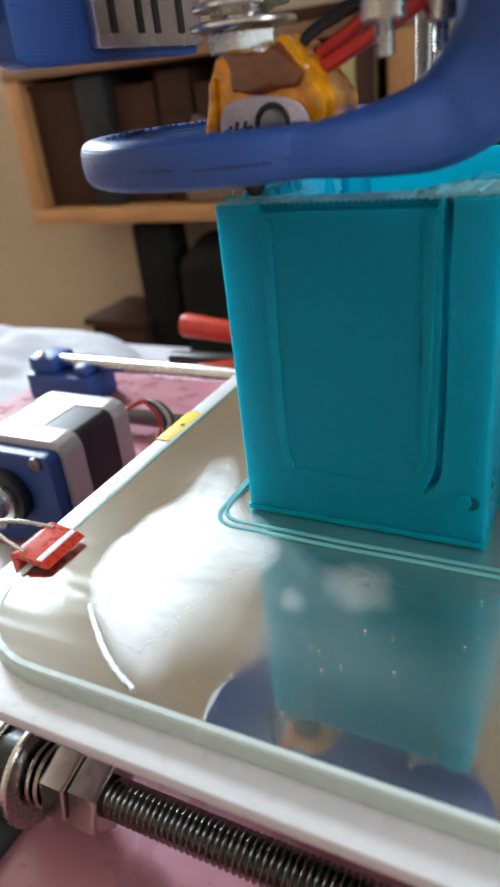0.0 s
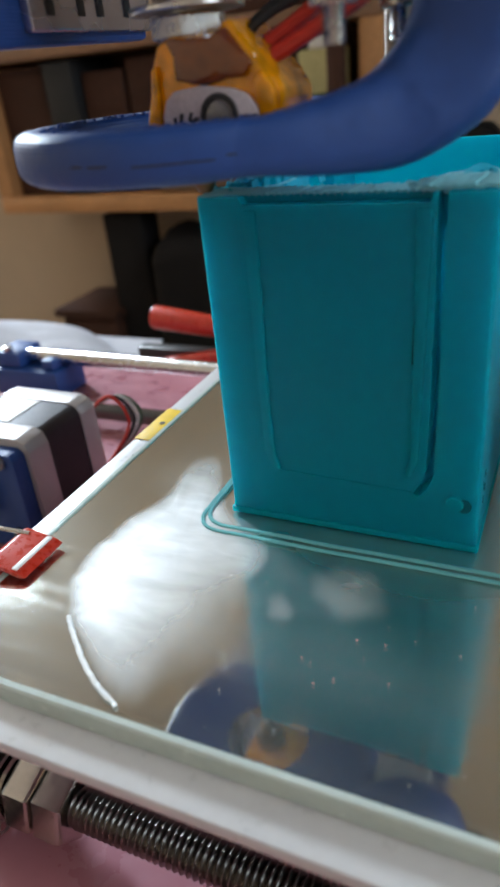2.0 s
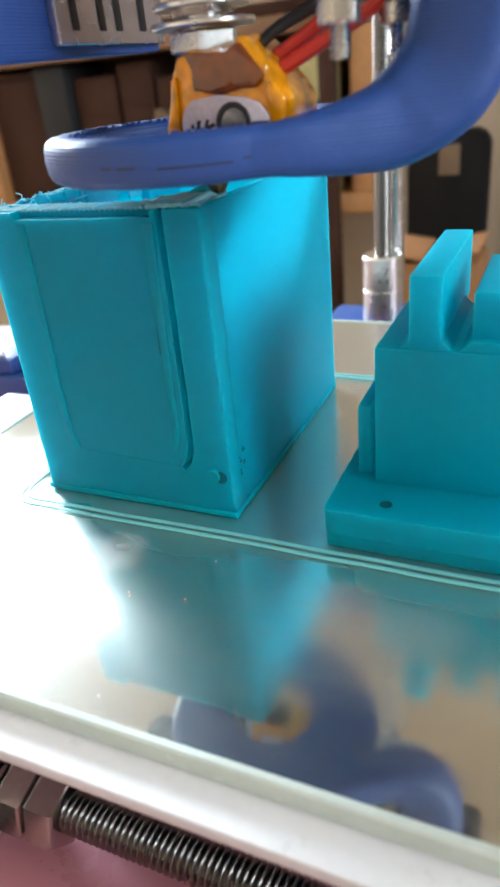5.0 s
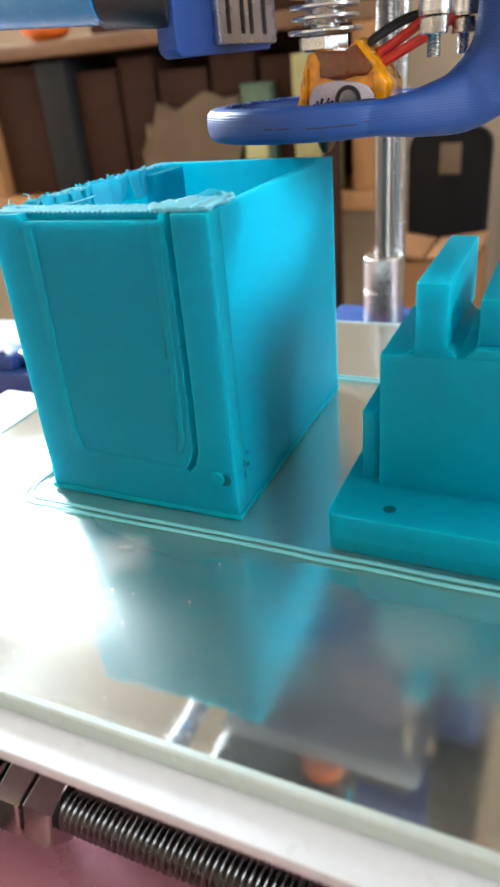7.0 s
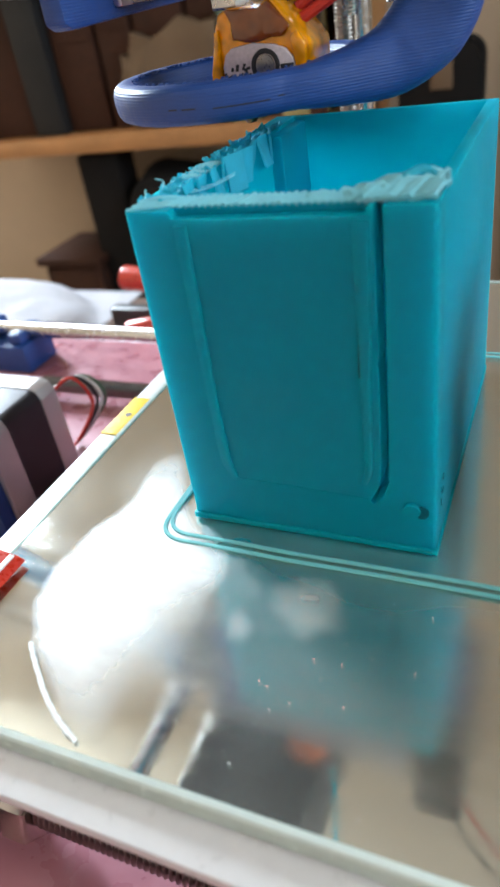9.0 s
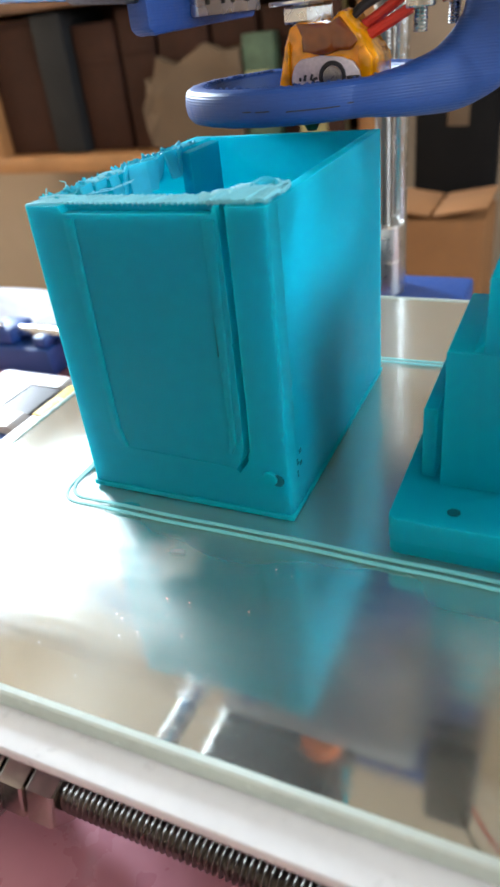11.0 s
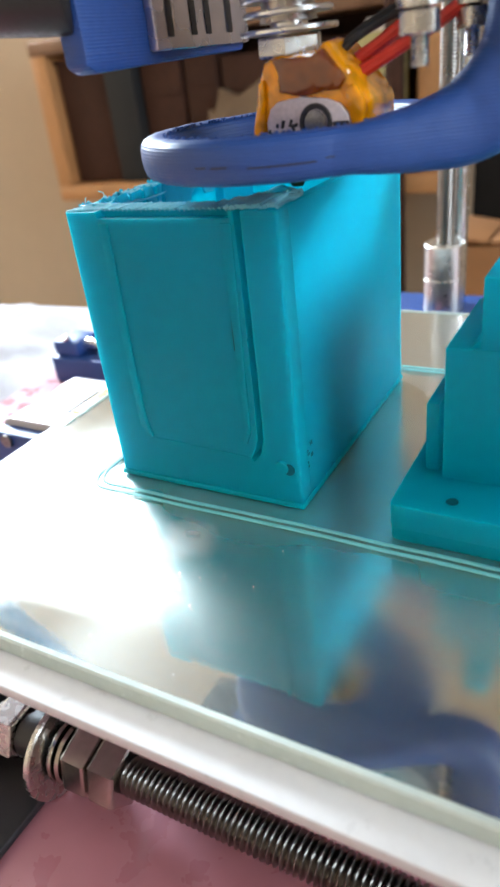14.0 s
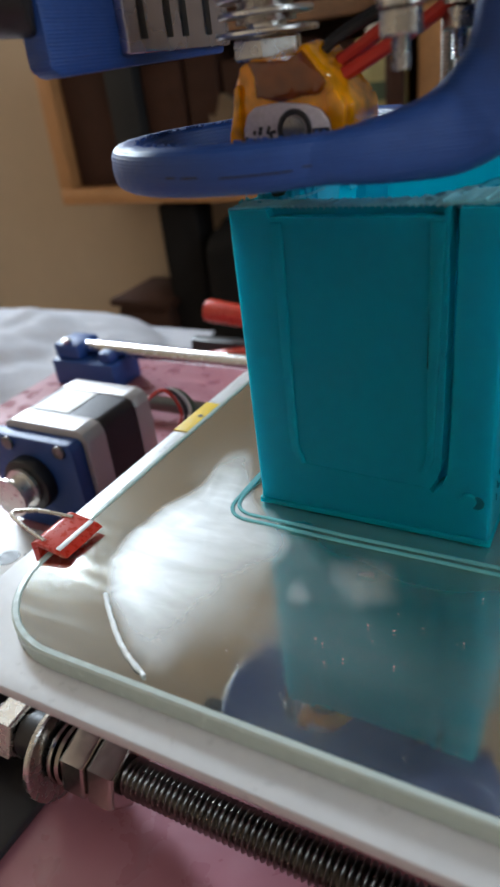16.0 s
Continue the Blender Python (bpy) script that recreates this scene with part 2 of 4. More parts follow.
def glass_material():
    """Clear front of the mirror glass: see-through, glossy, with a thin dusty film."""
    m = bpy.data.materials.new("clear_glass")
    m.use_nodes = True
    n, l = m.node_tree.nodes, m.node_tree.links
    n.remove(n["Principled BSDF"])
    tr, gl, df = n.new("ShaderNodeBsdfTransparent"), n.new("ShaderNodeBsdfGlossy"), n.new("ShaderNodeBsdfDiffuse")
    tr.inputs[0].default_value = (0.95, 0.975, 0.965, 1)
    gl.inputs["Roughness"].default_value = 0.08
    df.inputs[0].default_value = (0.8, 0.81, 0.8, 1)
    lw, po, fr = n.new("ShaderNodeLayerWeight"), n.new("ShaderNodeMath"), n.new("ShaderNodeMapRange")
    po.operation = "POWER"
    po.inputs[1].default_value = 5.0
    l.new(lw.outputs["Facing"], po.inputs[0])
    l.new(po.outputs[0], fr.inputs[0])
    fr.inputs[3].default_value, fr.inputs[4].default_value = 0.03, 0.7
    a, b = n.new("ShaderNodeMixShader"), n.new("ShaderNodeMixShader")
    co, no, mp, r = n.new("ShaderNodeTexCoord"), n.new("ShaderNodeTexNoise"), n.new("ShaderNodeMapping"), n.new("ShaderNodeMapRange")
    mp.inputs["Scale"].default_value, mp.inputs["Rotation"].default_value = (40, 260, 1), (0, 0, 0.5)
    no.inputs["Scale"].default_value, no.inputs["Detail"].default_value = 1.0, 3
    l.new(co.outputs["Object"], mp.inputs["Vector"])
    l.new(mp.outputs[0], no.inputs["Vector"])
    r.inputs[1].default_value, r.inputs[2].default_value = 0.3, 0.7
    r.inputs[3].default_value, r.inputs[4].default_value = 0.0, 0.022
    l.new(no.outputs[0], r.inputs[0])
    l.new(r.outputs[0], a.inputs[0])
    l.new(tr.outputs[0], a.inputs[1])
    l.new(df.outputs[0], a.inputs[2])
    l.new(fr.outputs[0], b.inputs[0])
    l.new(a.outputs[0], b.inputs[1])
    l.new(gl.outputs[0], b.inputs[2])
    l.new(b.outputs[0], n["Material Output"].inputs[0])
    return m


MIRROR = mirror_material()
GLASS = glass_material()
FILM = film_material()

# ---- mesh helpers, in millimetres ----
K = 0.001


def mesh_of(bm, name, material, smooth=35):
    bmesh.ops.scale(bm, vec=(K, K, K), verts=bm.verts)
    bmesh.ops.recalc_face_normals(bm, faces=bm.faces)
    me = bpy.data.meshes.new(name)
    bm.to_mesh(me)
    bm.free()
    for m in material if isinstance(material, (list, tuple)) else (material,):
        me.materials.append(m)
    if smooth:
        me.shade_smooth()
        me.set_sharp_from_angle(angle=radians(smooth))
    return me


def thing(name, label, category, group="", kind=""):
    return tagged(new(name), label, category, group, kind)


def part(name, bm, material, parent, label="", smooth=35):
    ob = new(name, mesh_of(bm, name, material, smooth))
    ob.parent = parent
    if label:
        ob["label"] = label
    return ob


def solid(name, bm, material, label, category, group="", kind="", smooth=35):
    return tagged(new(name, mesh_of(bm, name, material, smooth)), label, category, group, kind)


def block(x0, x1, y0, y1, z0, z1, bevel=0.0, seg=2, bm=None):
    own = bmesh.new()
    bmesh.ops.create_cube(own, size=1)
    bmesh.ops.scale(own, vec=(x1 - x0, y1 - y0, z1 - z0), verts=own.verts)
    bmesh.ops.translate(own, vec=((x0 + x1) / 2, (y0 + y1) / 2, (z0 + z1) / 2), verts=own.verts)
    if bevel:
        bmesh.ops.bevel(own, geom=own.edges[:], offset=bevel, segments=seg, affect="EDGES", profile=0.5)
    return merge(bm, own)


def merge(bm, own):
    if bm is None:
        return own
    me = bpy.data.meshes.new("scratch")
    own.to_mesh(me)
    own.free()
    bm.from_mesh(me)
    bpy.data.meshes.remove(me)
    return bm


def rod_between(a, b, r, seg=24, r2=None, bm=None, bevel=0.0):
    own = bmesh.new()
    a, b = Vector(a), Vector(b)
    bmesh.ops.create_cone(own, cap_ends=True, segments=seg, radius1=r, radius2=r if r2 is None else r2, depth=(b - a).length)
    if bevel:
        rims = [e for e in own.edges if abs(e.verts[0].co.z - e.verts[1].co.z) < 1e-6]
        bmesh.ops.bevel(own, geom=rims, offset=bevel, segments=2, affect="EDGES", profile=0.5)
    m = Matrix.Translation((a + b) / 2) @ (b - a).to_track_quat("Z", "Y").to_matrix().to_4x4()
    bmesh.ops.transform(own, matrix=m, verts=own.verts)
    return merge(bm, own)


def lathe(profile, centre, axis="Z", seg=32, bm=None):
    """Turns (radius, height) pairs round an axis through centre."""
    own = bmesh.new()
    rings = []
    for r, h in profile:
        ring = []
        for i in range(seg):
            a = 2 * math.pi * i / seg
            p = (r * math.cos(a), r * math.sin(a), h)
            ring.append(own.verts.new(p if axis == "Z" else (p[2], p[0], p[1])))
        rings.append(ring)
    for u, w in zip(rings, rings[1:]):
        for i in range(seg):
            own.faces.new((u[i], u[(i + 1) % seg], w[(i + 1) % seg], w[i]))
    own.faces.new(rings[0][::-1])
    own.faces.new(rings[-1])
    bmesh.ops.translate(own, vec=centre, verts=own.verts)
    return merge(bm, own)


def prism(outline, lo, hi, axis="Y", bevel=0.0, seg=2, bm=None):
    """Extrudes an outline: (x, z) along Y, (x, y) along Z or (y, z) along X."""
    own = bmesh.new()

    def at(p, q):
        return {"Y": (p[0], q, p[1]), "Z": (p[0], p[1], q), "X": (q, p[0], p[1])}[axis]

    a, b = [own.verts.new(at(p, lo)) for p in outline], [own.verts.new(at(p, hi)) for p in outline]
    own.faces.new(a), own.faces.new(b[::-1])
    for i in range(len(a)):
        j = (i + 1) % len(a)
        own.faces.new((a[i], b[i], b[j], a[j]))
    bmesh.ops.recalc_face_normals(own, faces=own.faces)
    if bevel:
        bmesh.ops.bevel(own, geom=own.edges[:], offset=bevel, segments=seg, affect="EDGES", profile=0.5)
    return merge(bm, own)


def rounded(x0, x1, y0, y1, r, seg=10):
    pts = []
    for cx, cy, a0 in ((x1 - r, y1 - r, 0), (x0 + r, y1 - r, 90), (x0 + r, y0 + r, 180), (x1 - r, y0 + r, 270)):
        for i in range(seg + 1):
            a = radians(a0 + 90 * i / seg)
            pts.append((cx + r * math.cos(a), cy + r * math.sin(a)))
    return pts


def spline(points, n=10):
    """Catmull-Rom through the points."""
    pts = [Vector(p) for p in points]
    pts = [pts[0] * 2 - pts[1], *pts, pts[-1] * 2 - pts[-2]]
    out = []
    for i in range(1, len(pts) - 2):
        p0, p1, p2, p3 = pts[i - 1:i + 3]
        for k in range(n):
            t = k / n
            out.append(0.5 * ((2 * p1) + (p2 - p0) * t + (2 * p0 - 5 * p1 + 4 * p2 - p3) * t * t + (3 * p1 - p0 - 3 * p2 + p3) * t ** 3))
    return out + [pts[-2]]


def sweep(points, section, side=(0, 1, 0), closed=False, bm=None, scales=None):
    """Carries a section, pairs of (across, along side), along the points."""
    own = bmesh.new()
    pts = [Vector(p) for p in points]
    rings = []
    for i, p in enumerate(pts):
        if closed:
            d = pts[(i + 1) % len(pts)] - pts[i - 1]
        else:
            d = pts[min(i + 1, len(pts) - 1)] - pts[max(i - 1, 0)]
        d.normalize()
        s = Vector(side)
        s = (s - d * s.dot(d)).normalized()
        u = s.cross(d)
        k = scales[i] if scales else (1, 1)
        rings.append([own.verts.new(p + u * (a * k[0]) + s * (b * k[1])) for a, b in section])
    n = len(section)
    pairs = list(zip(rings, rings[1:])) + ([(rings[-1], rings[0])] if closed else [])
    for u, w in pairs:
        for i in range(n):
            own.faces.new((u[i], u[(i + 1) % n], w[(i + 1) % n], w[i]))
    if not closed:
        own.faces.new(rings[0][::-1]), own.faces.new(rings[-1])
    bmesh.ops.recalc_face_normals(own, faces=own.faces)
    return merge(bm, own)


def circle(r, n=10):
    return [(r * math.cos(2 * math.pi * i / n), r * math.sin(2 * math.pi * i / n)) for i in range(n)]


def wire(points, r, bm=None, n=8):
    return sweep(spline(points, n), circle(r, 10), side=(0.13, 0.2, 0.97), bm=bm)


def roughen(bm, amount, scale, seed=0.0):
    for v in bm.verts:
        v.co += noise.noise_vector(v.co * scale + Vector((seed, seed, seed))) * amount
    return bm


def hexnut(name, x0, x1, y, z, across, material, parent, label="", turn=0.0):
    r = across / math.sqrt(3)
    bm = bmesh.new()
    bmesh.ops.create_cone(bm, cap_ends=True, segments=6, radius1=r, radius2=r, depth=x1 - x0)
    caps = [e for e in bm.edges if abs(e.verts[0].co.z - e.verts[1].co.z) < 1e-6]
    bmesh.ops.bevel(bm, geom=caps, offset=across * 0.06, segments=2, affect="EDGES", profile=0.5)
    bmesh.ops.transform(bm, matrix=Matrix.Translation(((x0 + x1) / 2, y, z)) @ Matrix.Rotation(radians(90), 4, "Y") @ Matrix.Rotation(turn, 4, "Z"), verts=bm.verts)
    return part(name, bm, material, parent, label, 20)


def thread(p0, p1, r, pitch, depth, seg=18):
    """A threaded bar along X or Z: ridges turned one by one on a helix."""
    bm = bmesh.new()
    a, b = Vector(p0), Vector(p1)
    length = (b - a).length
    per = 6
    n = int(length / pitch * per)
    rings = []
    for i in range(n + 1):
        ring = []
        for j in range(seg):
            ang = 2 * math.pi * j / seg
            ph = (i / per + j / seg) % 1.0
            rr = r - depth * abs(2 * ph - 1)
            ring.append(bm.verts.new((rr * math.cos(ang), rr * math.sin(ang), i / n * length)))
        rings.append(ring)
    for u, w in zip(rings, rings[1:]):
        for j in range(seg):
            bm.faces.new((u[j], u[(j + 1) % seg], w[(j + 1) % seg], w[j]))
    bm.faces.new(rings[0][::-1]), bm.faces.new(rings[-1])
    bmesh.ops.transform(bm, matrix=Matrix.Translation(a) @ (b - a).to_track_quat("Z", "Y").to_matrix().to_4x4(), verts=bm.verts)
    return bm


# ---- the room ----
def room():
    X0, X1, Y0, Y1, Z0, Z1 = -2500, 1650, -1500, 1150, -860, 1850
    solid("floor", block(X0 - 120, X1 + 120, Y0 - 120, Y1 + 120, Z0 - 60, Z0), FLOORM, "brown tiled floor of the room", "floor", kind="structure", smooth=0)
    solid("ceiling", block(X0 - 120, X1 + 120, Y0 - 120, Y1 + 120, Z1, Z1 + 60), CEIL, "plain pale ceiling of the room", "ceiling", kind="structure", smooth=0)
    def pierced(y0, y1, wx0, wx1, wz0, wz1):
        bm = block(X0 - 120, wx0, y0, y1, Z0, Z1)
        block(wx1, X1 + 120, y0, y1, Z0, Z1, bm=bm)
        block(wx0, wx1, y0, y1, Z0, wz0, bm=bm)
        block(wx0, wx1, y0, y1, wz1, Z1, bm=bm)
        return bm

    for nm, d0, d1, x0, x1, z0, z1 in (("window_1", Y1 + 50, Y1 + 90, -2280, -1380, 640, 1360), ("window_2", X1 + 50, X1 + 90, -700, 500, 200, 1300)):
        w = thing(nm, "white framed window letting in daylight", "window", kind="structure")
        for a, b, c, d in ((x0, x1, z0, z0 + 40), (x0, x1, z1 - 40, z1), (x0, x0 + 40, z0 + 40, z1 - 40), (x1 - 40, x1, z0 + 40, z1 - 40)):
            part("window_frame", block(a, b, d0, d1, c, d, 2) if nm == "window_1" else block(d0, d1, a, b, c, d, 2), CEIL, w)
    solid("wall_north", pierced(Y1, Y1 + 120, -2280, -1380, 640, 1360), WALL, "beige painted plaster wall behind the shelf", "wall", kind="structure", smooth=0)
    solid("wall_south", block(X0 - 120, X1 + 120, Y0 - 120, Y0, Z0, Z1), WALL, "beige painted plaster wall", "wall", kind="structure", smooth=0)
    solid("wall_west", block(X0 - 120, X0, Y0, Y1, Z0, Z1), WALL, "beige painted plaster wall beside the shelf", "wall", kind="structure", smooth=0)
    bm = block(X1, X1 + 120, Y0, -700, Z0, Z1)
    block(X1, X1 + 120, 500, Y1, Z0, Z1, bm=bm)
    block(X1, X1 + 120, -700, 500, Z0, 200, bm=bm)
    block(X1, X1 + 120, -700, 500, 1300, Z1, bm=bm)
    solid("wall_east", bm, WALL, "beige painted plaster wall", "wall", kind="structure", smooth=0)


room()


def table():
    t = thing("table", "brown wooden table under the printer", "table")
    part("tabletop", block(-900, 700, -420, 470, -190, -160, 3), TABLE, t)
    for x in (-850, 650):
        for y in (-370, 420):
            part("leg", block(x - 25, x + 25, y - 25, y + 25, -860, -190, 3), TABLE, t)
    solid("baseboard", block(-238, 420, -240, 206, -160, -60, 2.5), PINK, "glossy pink board under the printer frame", "board")


table()


def shelf():
    s = thing("wall_shelf", "open pine box shelf with a dark inside on the wall", "shelf")
    y0, y1 = 985, 1150
    part("bottom_board", block(-985, -215, y0, y1, -122, -92, 3), WOOD, s)
    part("top_board", block(-985, -215, y0, y1, 136, 160, 3), WOOD_DIM, s, "pine top board with dimness put into its colour")
    part("side_board", block(-985, -950, y0 + 1, y1, -92, 136, 3), WOOD, s)
    part("side_board", block(-250, -215, y0 + 1, y1, -92, 136, 3), WOOD, s)
    # Dark brown inside and contents, coloured darker still to hold the shelf's shade.
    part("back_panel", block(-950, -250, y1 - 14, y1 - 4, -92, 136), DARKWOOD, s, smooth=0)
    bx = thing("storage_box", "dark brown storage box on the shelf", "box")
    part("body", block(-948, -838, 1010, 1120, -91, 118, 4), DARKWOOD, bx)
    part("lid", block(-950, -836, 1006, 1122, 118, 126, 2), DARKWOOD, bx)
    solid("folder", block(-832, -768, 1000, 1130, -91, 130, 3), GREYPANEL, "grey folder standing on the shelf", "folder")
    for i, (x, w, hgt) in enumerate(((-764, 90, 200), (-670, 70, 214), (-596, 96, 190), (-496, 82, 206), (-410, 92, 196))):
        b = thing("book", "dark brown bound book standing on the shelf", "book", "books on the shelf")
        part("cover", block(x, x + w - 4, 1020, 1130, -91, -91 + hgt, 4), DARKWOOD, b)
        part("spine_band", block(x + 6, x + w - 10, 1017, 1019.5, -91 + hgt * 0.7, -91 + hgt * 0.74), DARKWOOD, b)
    bm = prism([(-618, -91), (-626, -30), (-612, 12), (-598, 4), (-585, 40), (-548, 30), (-500, 58), (-470, 44), (-440, 50), (-436, -20), (-444, -91)], 988, 1014, "Y")
    bmesh.ops.triangulate(bm, faces=bm.faces[:])
    bmesh.ops.subdivide_edges(bm, edges=bm.edges[:], cuts=3, use_grid_fill=True)
    bag = roughen(roughen(bm, 9, 0.03), 6, 0.011, 4.0)
    low = min(v.co.z for v in bag.verts)
    bmesh.ops.translate(bag, vec=(0, 0, -91.5 - low), verts=bag.verts)
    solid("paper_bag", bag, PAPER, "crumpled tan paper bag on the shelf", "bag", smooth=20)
    c = thing("carton", "green carton with a pale label on the shelf", "carton")
    part("body", block(-432, -380, 990, 1016, -91, 70, 2), GREEN, c)
    part("label_panel", block(-428, -390, 987.5, 989.8, -40, 20), PALE, c)
    c = thing("carton", "pale yellow carton with a green stripe", "carton")
    part("body", block(-345, -272, 992, 1018, -91, 104, 2), PALE, c)
    part("stripe", block(-344, -273, 989.5, 991.8, 20, 45), GREEN, c)
    part("cap", block(-330, -290, 995, 1015, 104, 122, 3), WIRE_WHITE, c)
    bm = bmesh.new()
    bmesh.ops.create_uvsphere(bm, u_segments=24, v_segments=12, radius=1)
    bmesh.ops.scale(bm, vec=(46, 40, 22), verts=bm.verts)
    bmesh.ops.translate(bm, vec=(-803, 1020, 180.5), verts=bm.verts)
    solid("cap", roughen(bm, 5, 0.03), ORANGE, "bright orange cap on top of the shelf", "cap")
    solid("board", block(-700, -230, 1000, 1120, 160, 180, 3), DARKWOOD, "dark wooden board lying on the shelf", "board")


shelf()


def behind_table():
    # dark floor stand below the shelf
    st = thing("floor_stand", "black floor stand below the shelf", "stand")
    part("pole", block(-770, -680, 1010, 1070, -800, -130, 6), DARK_FELT, st)
    part("base", block(-830, -600, 950, 1120, -860, -800, 8), DARK_FELT, st)
    bg = thing("backpack", "black backpack leaning below the shelf", "bag")
    bm = block(-670, -420, 960, 1120, -860, -165, 50, 4)
    bmesh.ops.subdivide_edges(bm, edges=bm.edges[:], cuts=2, use_grid_fill=True)
    part("body", roughen(bm, 22, 0.01), DARK_FELT, bg)
    part("pocket", block(-640, -480, 930, 962, -700, -420, 12, 3), DARK_FELT, bg)
    bn = thing("storage_bin", "dark brown bin on the floor", "bin")
    part("body", block(-900, -760, 980, 1130, -860, -330, 14, 3), DARKWOOD, bn)
    part("rim", block(-908, -752, 972, 1138, -330, -312, 5), DARKWOOD, bn)
    # chair with a black back
    ch = thing("office_chair", "black padded chair with a pale tag on its back", "chair")
    part("backrest", prism(rounded(-165, -48, -190, -10, 26), 985, 1030, "Y", 6), DARK_FELT, ch)
    part("tag", block(-118, -88, 982.5, 984.8, -70, -28, 0.5), PAPER, ch, "pale paper tag")
    part("post", block(-120, -95, 1000, 1020, -500, -188, 3), DARK_FELT, ch)
    part("seat", block(-200, 0, 930, 1130, -540, -500, 14, 3), DARK_FELT, ch)
    part("base", rod_between((-107, 1030, -860), (-107, 1030, -540), 24), DARK_FELT, ch)
    # carton in front of the chair
    cb = thing("cardboard_box", "open brown cardboard box beside the chair", "box")
    part("body", block(-168, -32, 790, 900, -620, -150, 3), CARD, cb)
    for x0, x1, tilt in ((-168, -101, 9), (-99, -32, -9)):
        bm = block(x0, x1, 788, 902, -189, -186, 0.5)
        bmesh.ops.rotate(bm, cent=((x0 + x1) / 2, 845, -180), matrix=Matrix.Rotation(radians(tilt), 3, "Y"), verts=bm.verts)
        bmesh.ops.translate(bm, vec=(0, 0, 48), verts=bm.verts)
        part("flap", bm, CARD, cb)
    bs = thing("bench", "low dark bench carrying the cardboard box", "bench")
    part("seat", block(-400, 200, 760, 940, -650, -620, 4), DARKWOOD, bs)
    for x in (-380, 180):
        part("leg", block(x - 18, x + 18, 780, 920, -860, -650, 3), DARKWOOD, bs)
    solid("wood_post", block(-289, -266, 955, 980, -860, 260, 2), DARKWOOD, "dark brown wooden post", "post")
    solid("door_panel", block(5, 120, 1120, 1149, -860, 700, 4), DARKWOOD, "dark wooden door leaf against the wall", "door")
    # cloth heap on the table
    bm = bmesh.new()
    bmesh.ops.create_grid(bm, x_segments=60, y_segments=44, size=1)
    for v in bm.verts:
        x, y = v.co.x, v.co.y
        d = max(0.0, 1 - (abs(x) ** 2.6 + abs(y) ** 2.6))
        z = 42 * d ** 0.45
        p = Vector((x * 2.2, y * 2.2, 0))
        z *= 0.86 + 0.3 * noise.noise(p * 1.3)
        z += 7 * d * noise.noise(Vector((x * 5 + y * 3, y * 6 - x * 2, 3))) - 1.5
        v.co = Vector((-515 + x * 190, 330 + y * 150, -159 + max(0.2, z)))
    geo = bmesh.ops.extrude_face_region(bm, geom=bm.faces[:])
    bmesh.ops.translate(bm, vec=(0, 0, -1.0), verts=[g for g in geo["geom"] if isinstance(g, bmesh.types.BMVert)])
    solid("cloth", bm, CLOTH, "crumpled white cloth lying on the table", "cloth", smooth=80)
    # red clamp
    cl = thing("clamp", "black bar clamp with red handles on the table", "clamp")
    part("bar", block(-196, -120, 252, 262, -160, -70, 1.5), BLACK, cl)
    part("jaw", block(-186, -112, 236, 272, -118, -82, 4), ORANGE, cl, "orange jaw pad")
    part("handle", rod_between((-183, 258, -50), (-120, 262, -58), 8, 16, 6.5, bevel=2.4), RED, cl)
    part("handle", rod_between((-176, 240, -79), (-118, 250, -68), 6, 16, 4.5, bevel=2), RED, cl)
    part("pivot", rod_between((-126, 256, -110), (-126, 256, -52), 4.5, 16), BLACK, cl)


behind_table()


